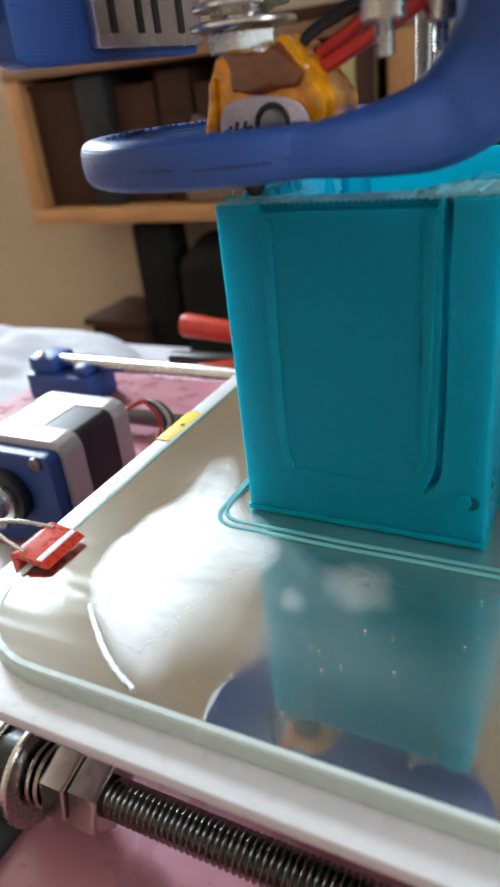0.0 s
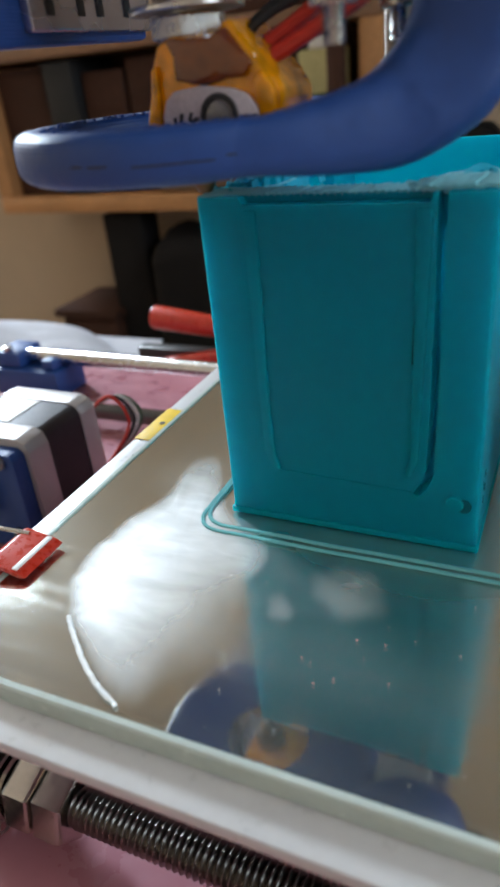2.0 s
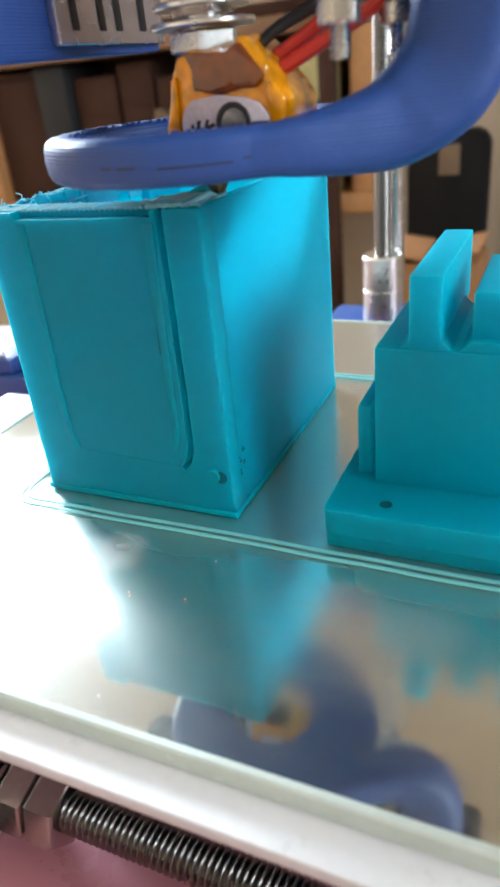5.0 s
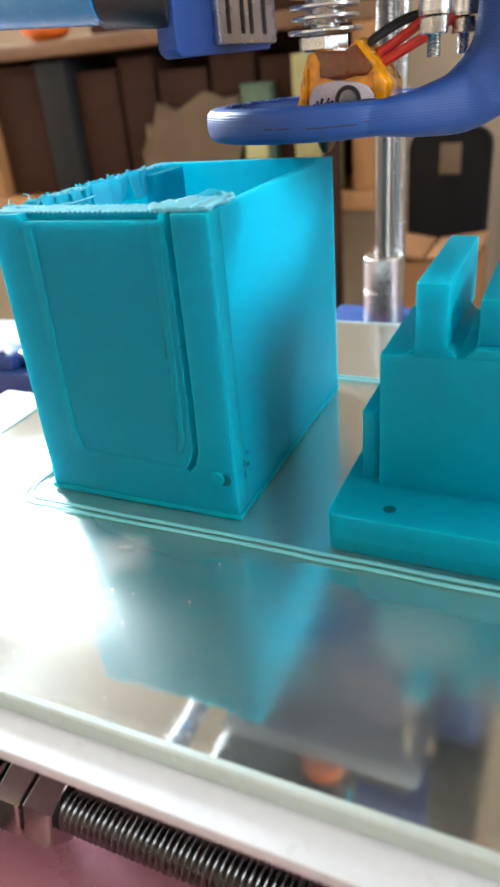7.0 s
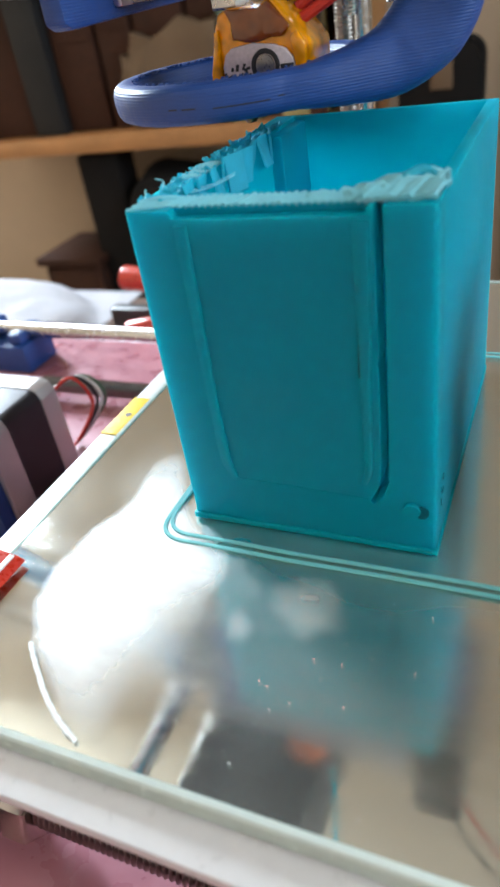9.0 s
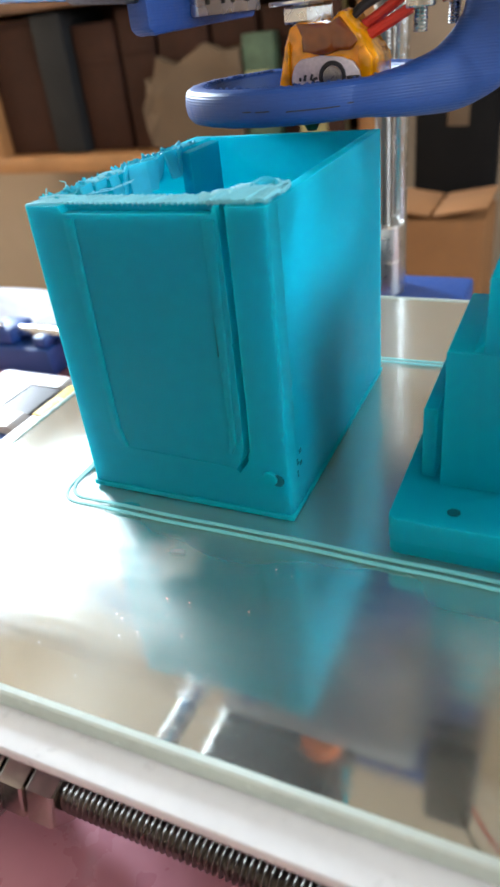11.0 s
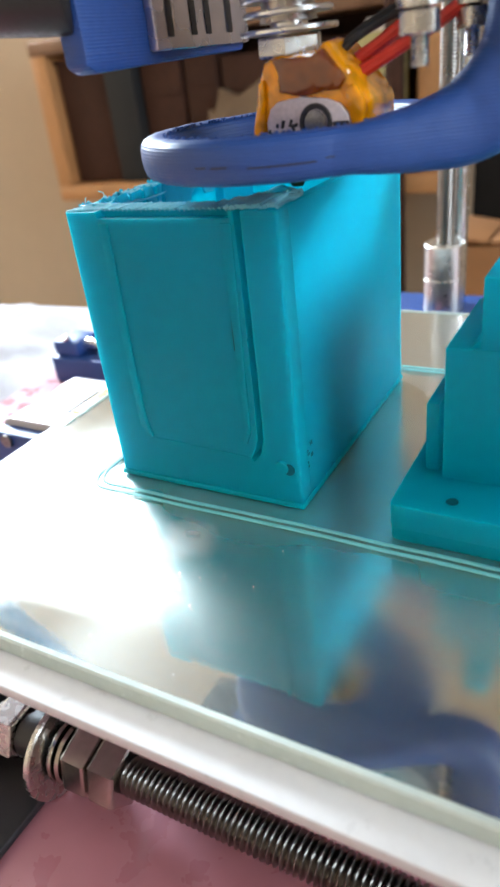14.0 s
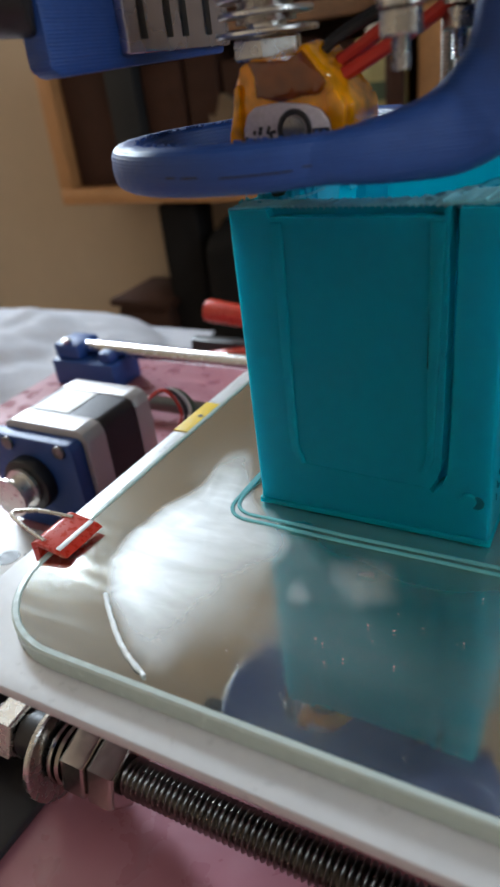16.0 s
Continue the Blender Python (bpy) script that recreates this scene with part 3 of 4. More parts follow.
# ---- printer frame ----
def frame_parts():
    fr = thing("threaded_rod", "dark threaded steel rod with two nuts and washers", "rod")
    y, z = -52.0, -46.0
    part("shaft", thread((-78, y, z), (206, y, z), 4.65, 1.5, 1.1, 24), DARKROD, fr)
    hexnut("nut", -20.8, -13.3, y, z, 14.6, OXIDE, fr, "zinc hex nut", 0.25)
    hexnut("nut", -28.7, -21.4, y, z, 14.6, OXIDE, fr, "zinc hex nut", 0.32)
    hexnut("nut", -52.3, -44.9, y, z, 14.6, STEEL, fr, "bright hex nut", 0.1)
    part("spring_washer", lathe([(4.7, 0), (7.4, 0), (7.8, 0.5), (7.4, 1.3), (4.7, 1.3)], (-30.5, y, z), "X"), OXIDE, fr)
    part("spring_washer", lathe([(4.7, 0), (8.1, 0), (8.3, 0.5), (8.1, 1.1), (4.7, 1.1)], (-32.1, y, z), "X"), OXIDE, fr)
    part("fender_washer", lathe([(4.7, 0), (12.7, 0), (13.1, 0.4), (13.1, 1.4), (12.7, 1.8), (4.7, 1.8)], (-34.8, y, z), "X", 48), STEEL, fr, "wide bright washer")
    part("spacer", rod_between((-44.6, y, z), (-35.2, y, z), 6.3, 24), BLACK, fr)
    cb = thing("corner_block", "black printed corner block holding the rod", "bracket")
    part("body", block(-112, -37, -94, -38, -60, -57, 1.2), BLACK, cb)
    part("cheek", block(-94, -56, -62, -42, -57, -38, 1.5), BLACK, cb)
    cb2 = thing("corner_block", "black printed corner block at the rod's end", "bracket")
    part("body", block(180, 216, -88, -36, -60, -36, 1.5), BLACK, cb2)
    # rear smooth rod in its blue bracket
    sr = thing("smooth_rod", "polished steel guide rod in a blue bracket", "rod")
    part("shaft", rod_between((-211, 160, -39.5), (262, 160, -39.5), 4, 24, bevel=0.6), ROD, sr)
    for x in (-222, 232):
        br = part("bracket", block(x, x + 45, 148, 172, -60, -44.5, 1.2), BLUE, sr, "blue printed rod bracket")
        part("clip_half", block(x + 2, x + 20, 150, 170, -44.5, -35, 2), BLUE, br)
        part("clip_half", block(x + 34, x + 43, 150, 170, -44.5, -38, 2), BLUE, br)
        part("screw", rod_between((x + 11, 153, -35), (x + 11, 153, -32.6), 2.6, 16, bevel=0.4), STEEL, br)
    sr2 = thing("smooth_rod", "polished steel guide rod below the bed", "rod")
    part("shaft", rod_between((-60, -12, -40), (262, -12, -40), 4, 24, bevel=0.6), ROD, sr2)
    for x in (-60, 217):
        part("bracket", block(x, x + 45, -24, 0, -60, -44.5, 1.2), BLUE, sr2)
    # rear threaded rod beside the smooth one
    tr = thing("threaded_rod", "dark threaded steel rod on the base board", "rod")
    part("shaft", thread((-150, 128, -52), (200, 128, -52), 4.0, 1.4, 0.6, 12), DARKROD, tr)
    # stepper motor
    mo = thing("stepper_motor", "square stepper motor with bright caps on a blue mount", "motor")
    x0, x1, zt = -137, -95, -15.5
    part("stator", prism(rounded(x0 + 0.6, x1 - 0.6, zt - 41.4, zt - 0.6, 4, 4), 48.5, 68, "Y"), MOTOR_BLACK, mo)
    part("front_cap", prism(rounded(x0, x1, zt - 42, zt, 5, 2), 38, 48.5, "Y", 0.5), MOTOR_CAP, mo)
    part("rear_cap", prism(rounded(x0, x1, zt - 42, zt, 5, 2), 68, 77, "Y", 0.5), MOTOR_CAP, mo)
    part("label_strip", block(x0 + 6, x0 + 24, 49.5, 67.5, zt - 0.55, zt - 0.25), WIRE_WHITE, mo, "white printed label")
    mt = part("mount", prism(rounded(x0 - 4, x1 - 2, zt - 43.5, zt - 3, 3, 3), 31.5, 38, "Y", 0.6), BLUE, mo, "blue printed motor mount")
    part("boss", rod_between((x0 + 17, 26, zt - 21), (x0 + 17, 31.6, zt - 21), 11, 32, bevel=0.8), BLACK, mt)
    part("pulley", lathe([(3, 0), (8, 0), (8, 1.4), (6, 1.6), (6, 7), (8, 7.2), (8, 8.4), (3, 8.4)], (0, 0, 0), "Z", 24), CHROME, mt)
    mt.children[-1].matrix_local = Matrix.Translation(((x0 + 17) * K, 25.8 * K, (zt - 21) * K)) @ Matrix.Rotation(radians(90), 4, "X")
    for dx in (5, 31):
        for dz in (6, 36):
            part("screw", rod_between((x0 + dx + 3, 30.2, zt - dz), (x0 + dx + 3, 31.7, zt - dz), 2.7, 16, bevel=0.4), SCREW, mt)
    for i, (m, a) in enumerate(((WIRE_RED, 0), (BLACK, 2.2), (WIRE_WHITE, 4.2), (GREEN, 6.0))):
        part("wire", wire([(x1 - 8 - a, 76, zt - 12), (x1 + 2, 84 + a, zt - 4 - a * 0.4), (x1 + 8 + a * 0.4, 86 + a, zt - 16), (x1 + 1, 80 + a, zt - 30), (x1 - 14, 88 + a, zt - 43)], 0.7), m, mo)
    pc = thing("printed_card", "white card with black line drawings on the board", "card")
    part("sheet", block(-168, -106, -6, 28, -59.9, -59.2, 0.2), WIRE_WHITE, pc)
    part("drawing", lathe([(2.6, 0), (4.4, 0), (4.4, 0.15), (2.6, 0.15)], (-122, 10, -59.22), "Z", 28), INK, pc, "round black drawing")
    part("drawing", block(-117, -110, 13, 14.2, -59.22, -59.05), INK, pc)
    part("drawing", block(-140, -129, 4, 5.0, -59.22, -59.05), INK, pc)
    # rear upright: coupler, lead screw, guide rod
    za = thing("lift_axis", "steel lead screw and guide rod in an aluminium coupler", "axis")
    part("coupler", lathe([(4, 0), (8.6, 0), (9.2, 0.7), (9.2, 15.8), (8.9, 16.2), (9.2, 16.6), (9.2, 31.2), (8.6, 32), (4, 32)], (-7.5, 200, -21), "Z", 40), CHROME, za)
    part("lead_screw", thread((-7.5, 200, -24), (-7.5, 200, 360), 4, 1.4, 0.3, 16), DARKROD, za)
    part("guide_rod", rod_between((-4.6, 213, -50), (-4.6, 213, 365), 4.4, 24), ROD, za)
    zm = part("mount", block(-38, 30, 178, 228, -60, -22.5, 2), BLUE, za, "blue printed axis mount")
    for x in (-30, 22):
        part("screw", rod_between((x, 184, -22.5), (x, 184, -19.8), 3, 16, bevel=0.5), STEEL, zm)
    part("cap", block(-38, 30, 178, 228, 360, 378, 2), BLUE, za)
    # overhead guide rods of the head
    for zz in (138, 183):
        g = thing("guide_rod", "polished overhead steel rod that carries the head", "rod", "head guide rods")
        part("shaft", rod_between((-46, -170, zz), (-46, 232, zz), 4, 24, bevel=0.5), ROD, g)
    xe = thing("axis_end", "blue printed block joining guide rods and lead screw", "bracket")
    part("body", block(-58, 14, 186, 226, 128, 196, 3), BLUE, xe)
    xe2 = thing("axis_end", "blue printed block at the near end of the guide rods", "bracket")
    part("body", block(-70, 10, -226, -176, 128, 196, 3), BLUE, xe2)
    part("column", rod_between((-30, -200, -60), (-30, -200, 128), 4, 16), ROD, xe2)
    part("column", rod_between((-30, -200, 196), (-30, -200, 365), 4, 16), ROD, xe2)
    return fr


frame_parts()


# ---- bed and what lies on it ----
def bed():
    b = thing("printer_bed", "white bed plate carrying a mirror glass with rounded corners", "printer bed")
    part("plate", prism(rounded(-48.5, 172, -67.3, 149, 6, 5), -7.2, -4.2, "Z", 0.5), PLATE, b)
    bm = bmesh.new()
    loops = []
    for inset, zz in ((0.0, -4.0), (0.0, -0.5), (0.4, -0.04), (1.5, -0.02), (1.7, -0.3), (1.7, -4.0)):
        loops.append([bm.verts.new((x, y, zz)) for x, y in rounded(-39 + inset, 161 - inset, -60.3 + inset, 139.5 - inset, 23 - inset, 14)])
    for u, w in zip(loops, loops[1:] + loops[:1]):
        for q in range(len(u)):
            bm.faces.new((u[q], u[(q + 1) % len(u)], w[(q + 1) % len(u)], w[q]))
    g = part("glass_rim", bm, RIM, b, "pale green glass edge")
    bm = bmesh.new()
    bm.faces.new([bm.verts.new((x, y, -0.4)) for x, y in rounded(-37.7, 159.7, -59.0, 138.2, 21.7, 14)])
    geo = bmesh.ops.extrude_face_region(bm, geom=bm.faces[:])
    bmesh.ops.translate(bm, vec=(0, 0, -0.3), verts=[q for q in geo["geom"] if isinstance(q, bmesh.types.BMVert)])
    part("mirror_face", bm, MIRROR, g, "hazy silver mirror backing", smooth=0)
    bm = bmesh.new()
    bm.faces.new([bm.verts.new((x, y, 0.0)) for x, y in rounded(-37.6, 159.6, -58.9, 138.1, 21.6, 14)])
    part("glass_face", bm, GLASS, g, "clear glass face with a dusty film", smooth=0)
    part("carriage", block(-20, 130, -40, 168, -24, -14, 2), BLACK, b)
    for x, y in ((0, -30), (100, -30), (0, 105), (100, 105)):
        part("spacer", rod_between((x, y, -14), (x, y, -7.2), 4, 16), STEEL, b)
    for x, y in ((-10, -12), (90, -12), (-10, 160), (90, 160)):
        part("bearing", rod_between((x, y, -40), (x + 24, y, -40), 7.5, 24), STEEL, b)
        part("bearing_holder", block(x + 1, x + 23, y - 7, y + 7, -33, -23.8, 1), BLUE, b)
    part("tape", block(-48.4, -40.6, 31.4, 51.6, -4.15, -3.85, 0.1), YELLOW, b, "yellow tape at the plate's edge")
    part("mark", rod_between((-42.8, 22.5, -4.19), (-42.8, 22.5, -4.05), 0.7, 12), SCREW, b)
    part("mark", rod_between((-45.0, 42.0, -3.9), (-45.0, 42.0, -3.75), 0.9, 12), SCREW, b)
    return b


def clip():
    c = thing("binder_clip", "red binder clip gripping the glass edge", "clip")
    part("jaw", prism([(-33, 0.5), (-31.2, 0.9), (-33.0, 1.9), (-40.5, 3.2), (-42.2, 2.5), (-42.2, -8), (-40.5, -9.2), (-35, -8.6), (-35, -7.9), (-40.2, -8.0), (-40.2, 2.0)], -36.5, -23.5, "Y", 0.25), RED, c)
    part("band", block(-34.9, -33.5, -36.0, -24.0, 2.0, 2.45, 0.15), WIRE_WHITE, c, "worn pale stripe")
    part("lever", wire([(-39, -35, 2.8), (-48, -33, 4.0), (-54, -30, 4.0), (-48, -27, 4.0), (-39, -25, 2.8)], 0.55), STEEL, c, "wire lever")
    part("lever", wire([(-42, -35, -9), (-48, -33, -11), (-54, -30, -11), (-48, -27, -11), (-42, -25, -9)], 0.55), STEEL, c)
    return c


def glue():
    """A dried smear of glue on the mirror with a ragged outline."""
    obs = []
    for name, lab, ring, dens in (("glue_smear", "dried white glue smear on the mirror", [(-20.5, -37), (-14, -43.5), (-5, -51), (5, -57), (11, -53), (15.5, -45), (16, -35), (14, -24), (15, -14), (9, -7), (3, -4), (-5, 5), (-14, 21), (-21, 18.5), (-19.5, 2), (-23.5, -12), (-23.8, -28)], 1.0),
                                  ("glue_smear", "faint dried glue patch on the mirror", [(23.5, -15), (32, -10), (38, -13), (43, -22), (37, -27), (27, -23)], 0.3),
                                  ("glue_smear", "small faint dried glue patch on the mirror", [(18.5, -25), (21, -23), (25, -27), (25, -31), (20, -30)], 0.16),
                                  ("glue_smear", "faint dried glue patch on the mirror", [(88, -26), (96, -33), (108, -30), (112, -22), (104, -15), (92, -16)], 0.1)):
        cx, cy = sum(p[0] for p in ring) / len(ring), sum(p[1] for p in ring) / len(ring)
        edge = spline([(p[0], p[1], 0) for p in ring + ring[:1]], 6)[:-1]
        bm = bmesh.new()
        rows = []
        for k in ((1.0, 0.9, 0.76, 0.5, 0.2) if dens == 1.0 else (1.0, 0.8, 0.6, 0.4, 0.2)):
            row = []
            for i, e in enumerate(edge):
                j = 1 + (0.04 if dens == 1.0 else 0.3) * noise.noise(Vector((e.x, e.y, 0)) * 0.2) + 0.03 * noise.noise(Vector((e.x, e.y, 5)) * 0.7)
                row.append(bm.verts.new((cx + (e.x - cx) * k * j, cy + (e.y - cy) * k * j, 0.06)))
            rows.append(row)
        n = len(edge)
        for u, w in zip(rows, rows[1:]):
            for i in range(n):
                bm.faces.new((u[i], u[(i + 1) % n], w[(i + 1) % n], w[i]))
        bm.faces.new(rows[-1])
        bm.verts.index_update()
        fade = [0.0, 0.5, 0.9, 1.0, 1.0] if dens == 1.0 else [0.0, 0.3, 0.65, 0.85, 1.0]
        cover = []
        for q, v in enumerate(bm.verts):
            low = min(1, max(0, (-16 - v.co.y) / 14))
            thin = min(1, max(0, (v.co.x + 14) / 24)) * (0.45 + 0.45 * low) + 0.5 * min(1, max(0, v.co.y / 8))
            cover.append(fade[q // n] * dens * (0.95 * max(0.08, 1 - thin) if dens == 1.0 else 1 + 0.35 * noise.noise(v.co * 0.12)))
        cover = [min(1, max(0, c)) for c in cover]
        me = mesh_of(bm, name, FILM, 0)
        at = me.attributes.new("cover", "FLOAT", "POINT")
        for i, v in enumerate(cover):
            at.data[i].value = v
        ob = tagged(new(name, me), lab, "glue smear", "glue smears")
        obs.append(ob)
        if dens == 1.0:
            bead = spline([(-16, -42, 0.1), (-11.5, -46.2, 0.12), (-5.5, -51.2, 0.12), (0, -54.8, 0.12), (5.2, -57.2, 0.1)], 8)
            part("edge_bead", roughen(sweep(bead, [(-0.5, -0.08), (0.5, -0.08), (0.25, 0.14), (-0.25, 0.14)], side=(0, 0, 1)), 0.25, 0.9), FLECK, ob, "thin raised bead of glue")
    rng = random.Random(11)
    bm = bmesh.new()
    for i in range(70):
        x, y, r = rng.uniform(6, 60), -14 - 42 * rng.random(), rng.choice((0.06, 0.08, 0.1, 0.16))
        if noise.noise(Vector((x, y, 0)) * 0.06) > -0.15:
            own = bmesh.new()
            bmesh.ops.create_icosphere(own, subdivisions=1, radius=r)
            bmesh.ops.scale(own, vec=(1, rng.uniform(0.7, 1.6), 0.45), verts=own.verts)
            bmesh.ops.translate(own, vec=(x, y, 0.1), verts=own.verts)
            merge(bm, own)
    obs.append(solid("glue_specks", bm, FLECK, "tiny white dried glue specks on the mirror", "specks", kind="stuff"))
    return obs


def skirt():
    s = thing("skirt_lines", "thin pale teal printed skirt lines on the glass", "skirt")
    for k, (d, w) in enumerate(((6.3, 0.5), (8.4, 0.5))):
        pts = [Vector((x, y, 0.24)) for x, y in rounded(-3.4 - 0.35 * d, 152 + d, -d, 77 + d, 6.5, 8)]
        pts = [p + Vector((0, 0.5 * noise.noise(p * 0.05), 0)) for p in pts]
        dense = []
        for a, b in zip(pts, pts[1:] + pts[:1]):
            n = max(1, int((b - a).length / 6))
            dense += [a.lerp(b, i / n) + Vector((0, 0.35 * noise.noise(a.lerp(b, i / n) * 0.06), 0)) for i in range(n)]
        part("line", sweep(dense, [(-w, -0.14), (w, -0.14), (w * 0.7, 0.16), (-w * 0.7, 0.16)], side=(0, 0, 1), closed=True), SKIRT, s)
    return s


def printed_box():
    W, D, H = 53.8, 76.4, 69.6
    b = thing("printed_box", "teal half-printed open box with ragged infill on its rim", "printed part")
    # walls
    part("base_plate", block(0.2, W - 0.2, 0.2, D - 0.2, 0.15, 2.6), TEAL, b)
    slit = [(45.6, H - 0.3), (45.55, 56), (45.4, 42), (45.3, 30), (44.9, 17), (43.8, 13.4), (41.8, 11.0), (41.0, 11.8), (42.5, 14.6), (43.35, 17.5), (43.7, 30), (43.8, 41.6), (43.5, 42.2), (43.9, 43), (44.0, 56), (43.9, H - 0.3)]
    bm = prism([(0, 0.2), (W, 0.2), (W, H - 0.3), *slit, (43.3, H - 0.3), (42.7, H - 1.7), (9.4, H - 1.7), (8.6, H - 0.3), (0, H - 0.3)], 0.0, 5.0, "Y")
    edges = [e for e in bm.edges if all(v.co.y < 0.01 and (v.co.x < 0.01 or v.co.x > W - 0.01) for v in e.verts)]
    bmesh.ops.bevel(bm, geom=edges, offset=0.9, segments=4, affect="EDGES", profile=0.5)
    rng = random.Random(4)
    fr = part("front_wall", bm, TEAL, b, "front wall with a long hooked groove")
    part("rail", prism([(40.6, H - 2.6), (40.4, 20), (39.4, 16.2), (40.4, 15.6), (41.9, 19), (43.4, H - 2.6)], -0.3, 0.6, "Y", 0.22), TEAL, fr, "raised vertical rail")
    part("rail", prism([(9.4, H - 2.6), (9.2, 30), (9.4, 17), (11.4, 12.6), (12.8, 13.4), (11.6, 17.4), (11.3, 30), (11.9, H - 2.6)], -0.45, 0.6, "Y", 0.34), TEAL, fr)
    part("rail", prism([(12.8, 12.9), (40.8, 11.9), (40.8, 12.2), (12.8, 13.2)], -0.1, 0.4, "Y"), TEAL, fr, "faint raised line")
    # Solid dark strip: the shade of a narrow seam put into its colour.
    part("seam", prism([(40.2, 39.5), (40.45, 39.5), (41.15, 61), (40.85, 61)], -0.03, 0.3, "Y"), mat("seam_shade_teal", (0.0, 0.06, 0.08), 0.9, spec=0.1), fr, "thin dark strip painted as a print seam's shade")
    hole = part("peg", rod_between((49.2, -0.7, 10.9), (49.2, 0.6, 10.9), 1.6, 20, 1.9), TEAL, b, "small round peg")
    part("peg_hole", rod_between((50.9, -0.3, 10.6), (50.9, 0.3, 10.6), 1.5, 20), mat("peg_dark_teal", (0.0, 0.1, 0.14), 0.8, spec=0.08), hole)
    sd = part("side_wall", block(W - 2.5, W, 5.0, D, 0.2, H - 0.3, 0.25), TEAL, b)
    bm = bmesh.new()
    for i in range(6):
        v, u = 9.0 + i * 1.05, 4.0 + rng.uniform(0, 2.2)
        block(W - 0.3, W + 0.16, u, u + rng.uniform(0.4, 1.5), v, v + rng.uniform(0.4, 1.2), 0.1, bm=bm)
    part("blemish", bm, mat("seam_dark_teal", (0.0, 0.16, 0.21), 0.8, spec=0.08), sd)
    lf = part("side_wall", block(0, 5.4, 5.0, D, 0.2, H - 0.3), TEAL, b)
    part("back_wall", block(5.0, W - 1.7, D - 2.0, D - 0.02, 0.2, H - 0.3, 0.35), TEAL, b)
    part("inner_post", block(5.2, 8.5, D - 20, D - 2.4, 2.4, H - 1.0, 0.6), TEAL, b)
    part("inner_post", block(43.5, W - 1.7, 5.0, 14.5, H - 7, H - 1.2, 0.8), TEAL, b)
    part("inner_skin", block(8.7, 43.2, 2.4, 4.9, H - 4, H - 0.4), TEAL, b)
    part("inner_ledge", block(5.4, 48, 5.0, 7.6, 2.6, H - 2.2), TEAL, b)
    # zigzag infill, drawn as one bead a stroke
    bm = bmesh.new()
    x = 7.0
    while x < 44.5:
        z = H - 0.5 + 0.25 * noise.noise(Vector((x, 0, 5)))
        sweep([(x, 2.5, z), (x + 1.7, 6.6 + 0.6 * noise.noise(Vector((x, 3, 1))), z + 0.45)], circle(0.5, 6), bm=bm)
        x += 1.25
    part("infill", bm, TEAL_RAW, fr, "pale zigzag infill beads")["kind"] = "stuff"
    bm = bmesh.new()
    for i in range(24):
        u = 41.5 + i * 0.5
        lo, hi = 1.3 + 0.4 * rng.random(), (7.0 + 6.5 * min(1, i / 9) + 2.2 * noise.noise(Vector((u, 1, 1))))
        z = H - 0.1 + 0.5 * rng.random()
        sweep([(u, max(lo, 1.0), z), (u + 0.9, (lo + hi) / 2, z + 0.5), (min(52.8, u + 1.8), hi, z + 0.5 * rng.random())], circle(0.46, 6), bm=bm)
    part("infill", bm, TEAL_RAW, b, "pale striped infill over the corner")["kind"] = "stuff"
    bm = bmesh.new()
    for x, y, a, b2, c in ((44.6, 7.4, 5.8, 4.2, 1.9), (39.4, 6.8, 4.2, 2.2, 1.2), (48.6, 8.6, 3.6, 4.0, 1.6), (45.6, 11.6, 3.4, 2.6, 2.2), (50.4, 13.4, 1.7, 2.2, 2.4), (34.0, 6.2, 2.6, 1.4, 0.8)):
        own = bmesh.new()
        bmesh.ops.create_icosphere(own, subdivisions=4, radius=1)
        bmesh.ops.scale(own, vec=(a, b2, c), verts=own.verts)
        bmesh.ops.scale(own, vec=(1, 1, 0.65), verts=own.verts)
        bmesh.ops.translate(own, vec=(x, y, H - 0.4), verts=own.verts)
        merge(bm, own)
    part("blob", roughen(roughen(bm, 0.7, 0.5, 2.0), 0.35, 1.3, 6.0), TEAL_RAW, b, "pale blob of loose plastic")
    part("curl", sweep(spline([(46, 10.5, H), (48.5, 12.5, H + 1.2), (50.3, 12.8, H + 0.6), (51.0, 11, H)], 6), circle(0.9, 8)), TEAL_TORN, b)
    # open infill at the corner and half-way along the left wall, torn shards between
    bm = bmesh.new()
    for y0, y1, w in ((0.8, 7.5, 7.0), (19.0, 31.0, 5.0)):
        y = y0
        while y < y1:
            z = H - 0.45 + 0.3 * rng.random()
            sweep([(0.2 + 0.4 * rng.random(), y, z), (w * 0.5, y + 0.9, z + 0.25), (w, y + 1.6, z)], circle(0.42, 6), bm=bm)
            y += 1.15
    part("infill", bm, TEAL_RAW, lf, "ragged pale infill on the rim")["kind"] = "stuff"
    bm = bmesh.new()
    for i in range(220):
        y = 4.5 + 62 * rng.random()
        tall = max(0.25, 1.1 + 1.5 * noise.noise(Vector((y * 0.22, 4, 2)))) * (1.0 if y < 50 else 0.5)
        p = Vector((rng.choice((rng.uniform(-0.2, 1.0), rng.uniform(3.6, 5.2), rng.uniform(0, 5))), y, H - 0.8))
        q = p + Vector((rng.uniform(-1.1, 0.8), rng.uniform(-1.2, 1.2), 0.6 + 0.6 * tall * rng.random()))
        rod_between(p, q, rng.uniform(0.35, 0.8), 6, rng.uniform(0.12, 0.4), bm=bm)
    part("torn_rim", roughen(bm, 0.25, 0.9, 3.0), TEAL_TORN, lf, "torn teal shards along the rim")["kind"] = "stuff"
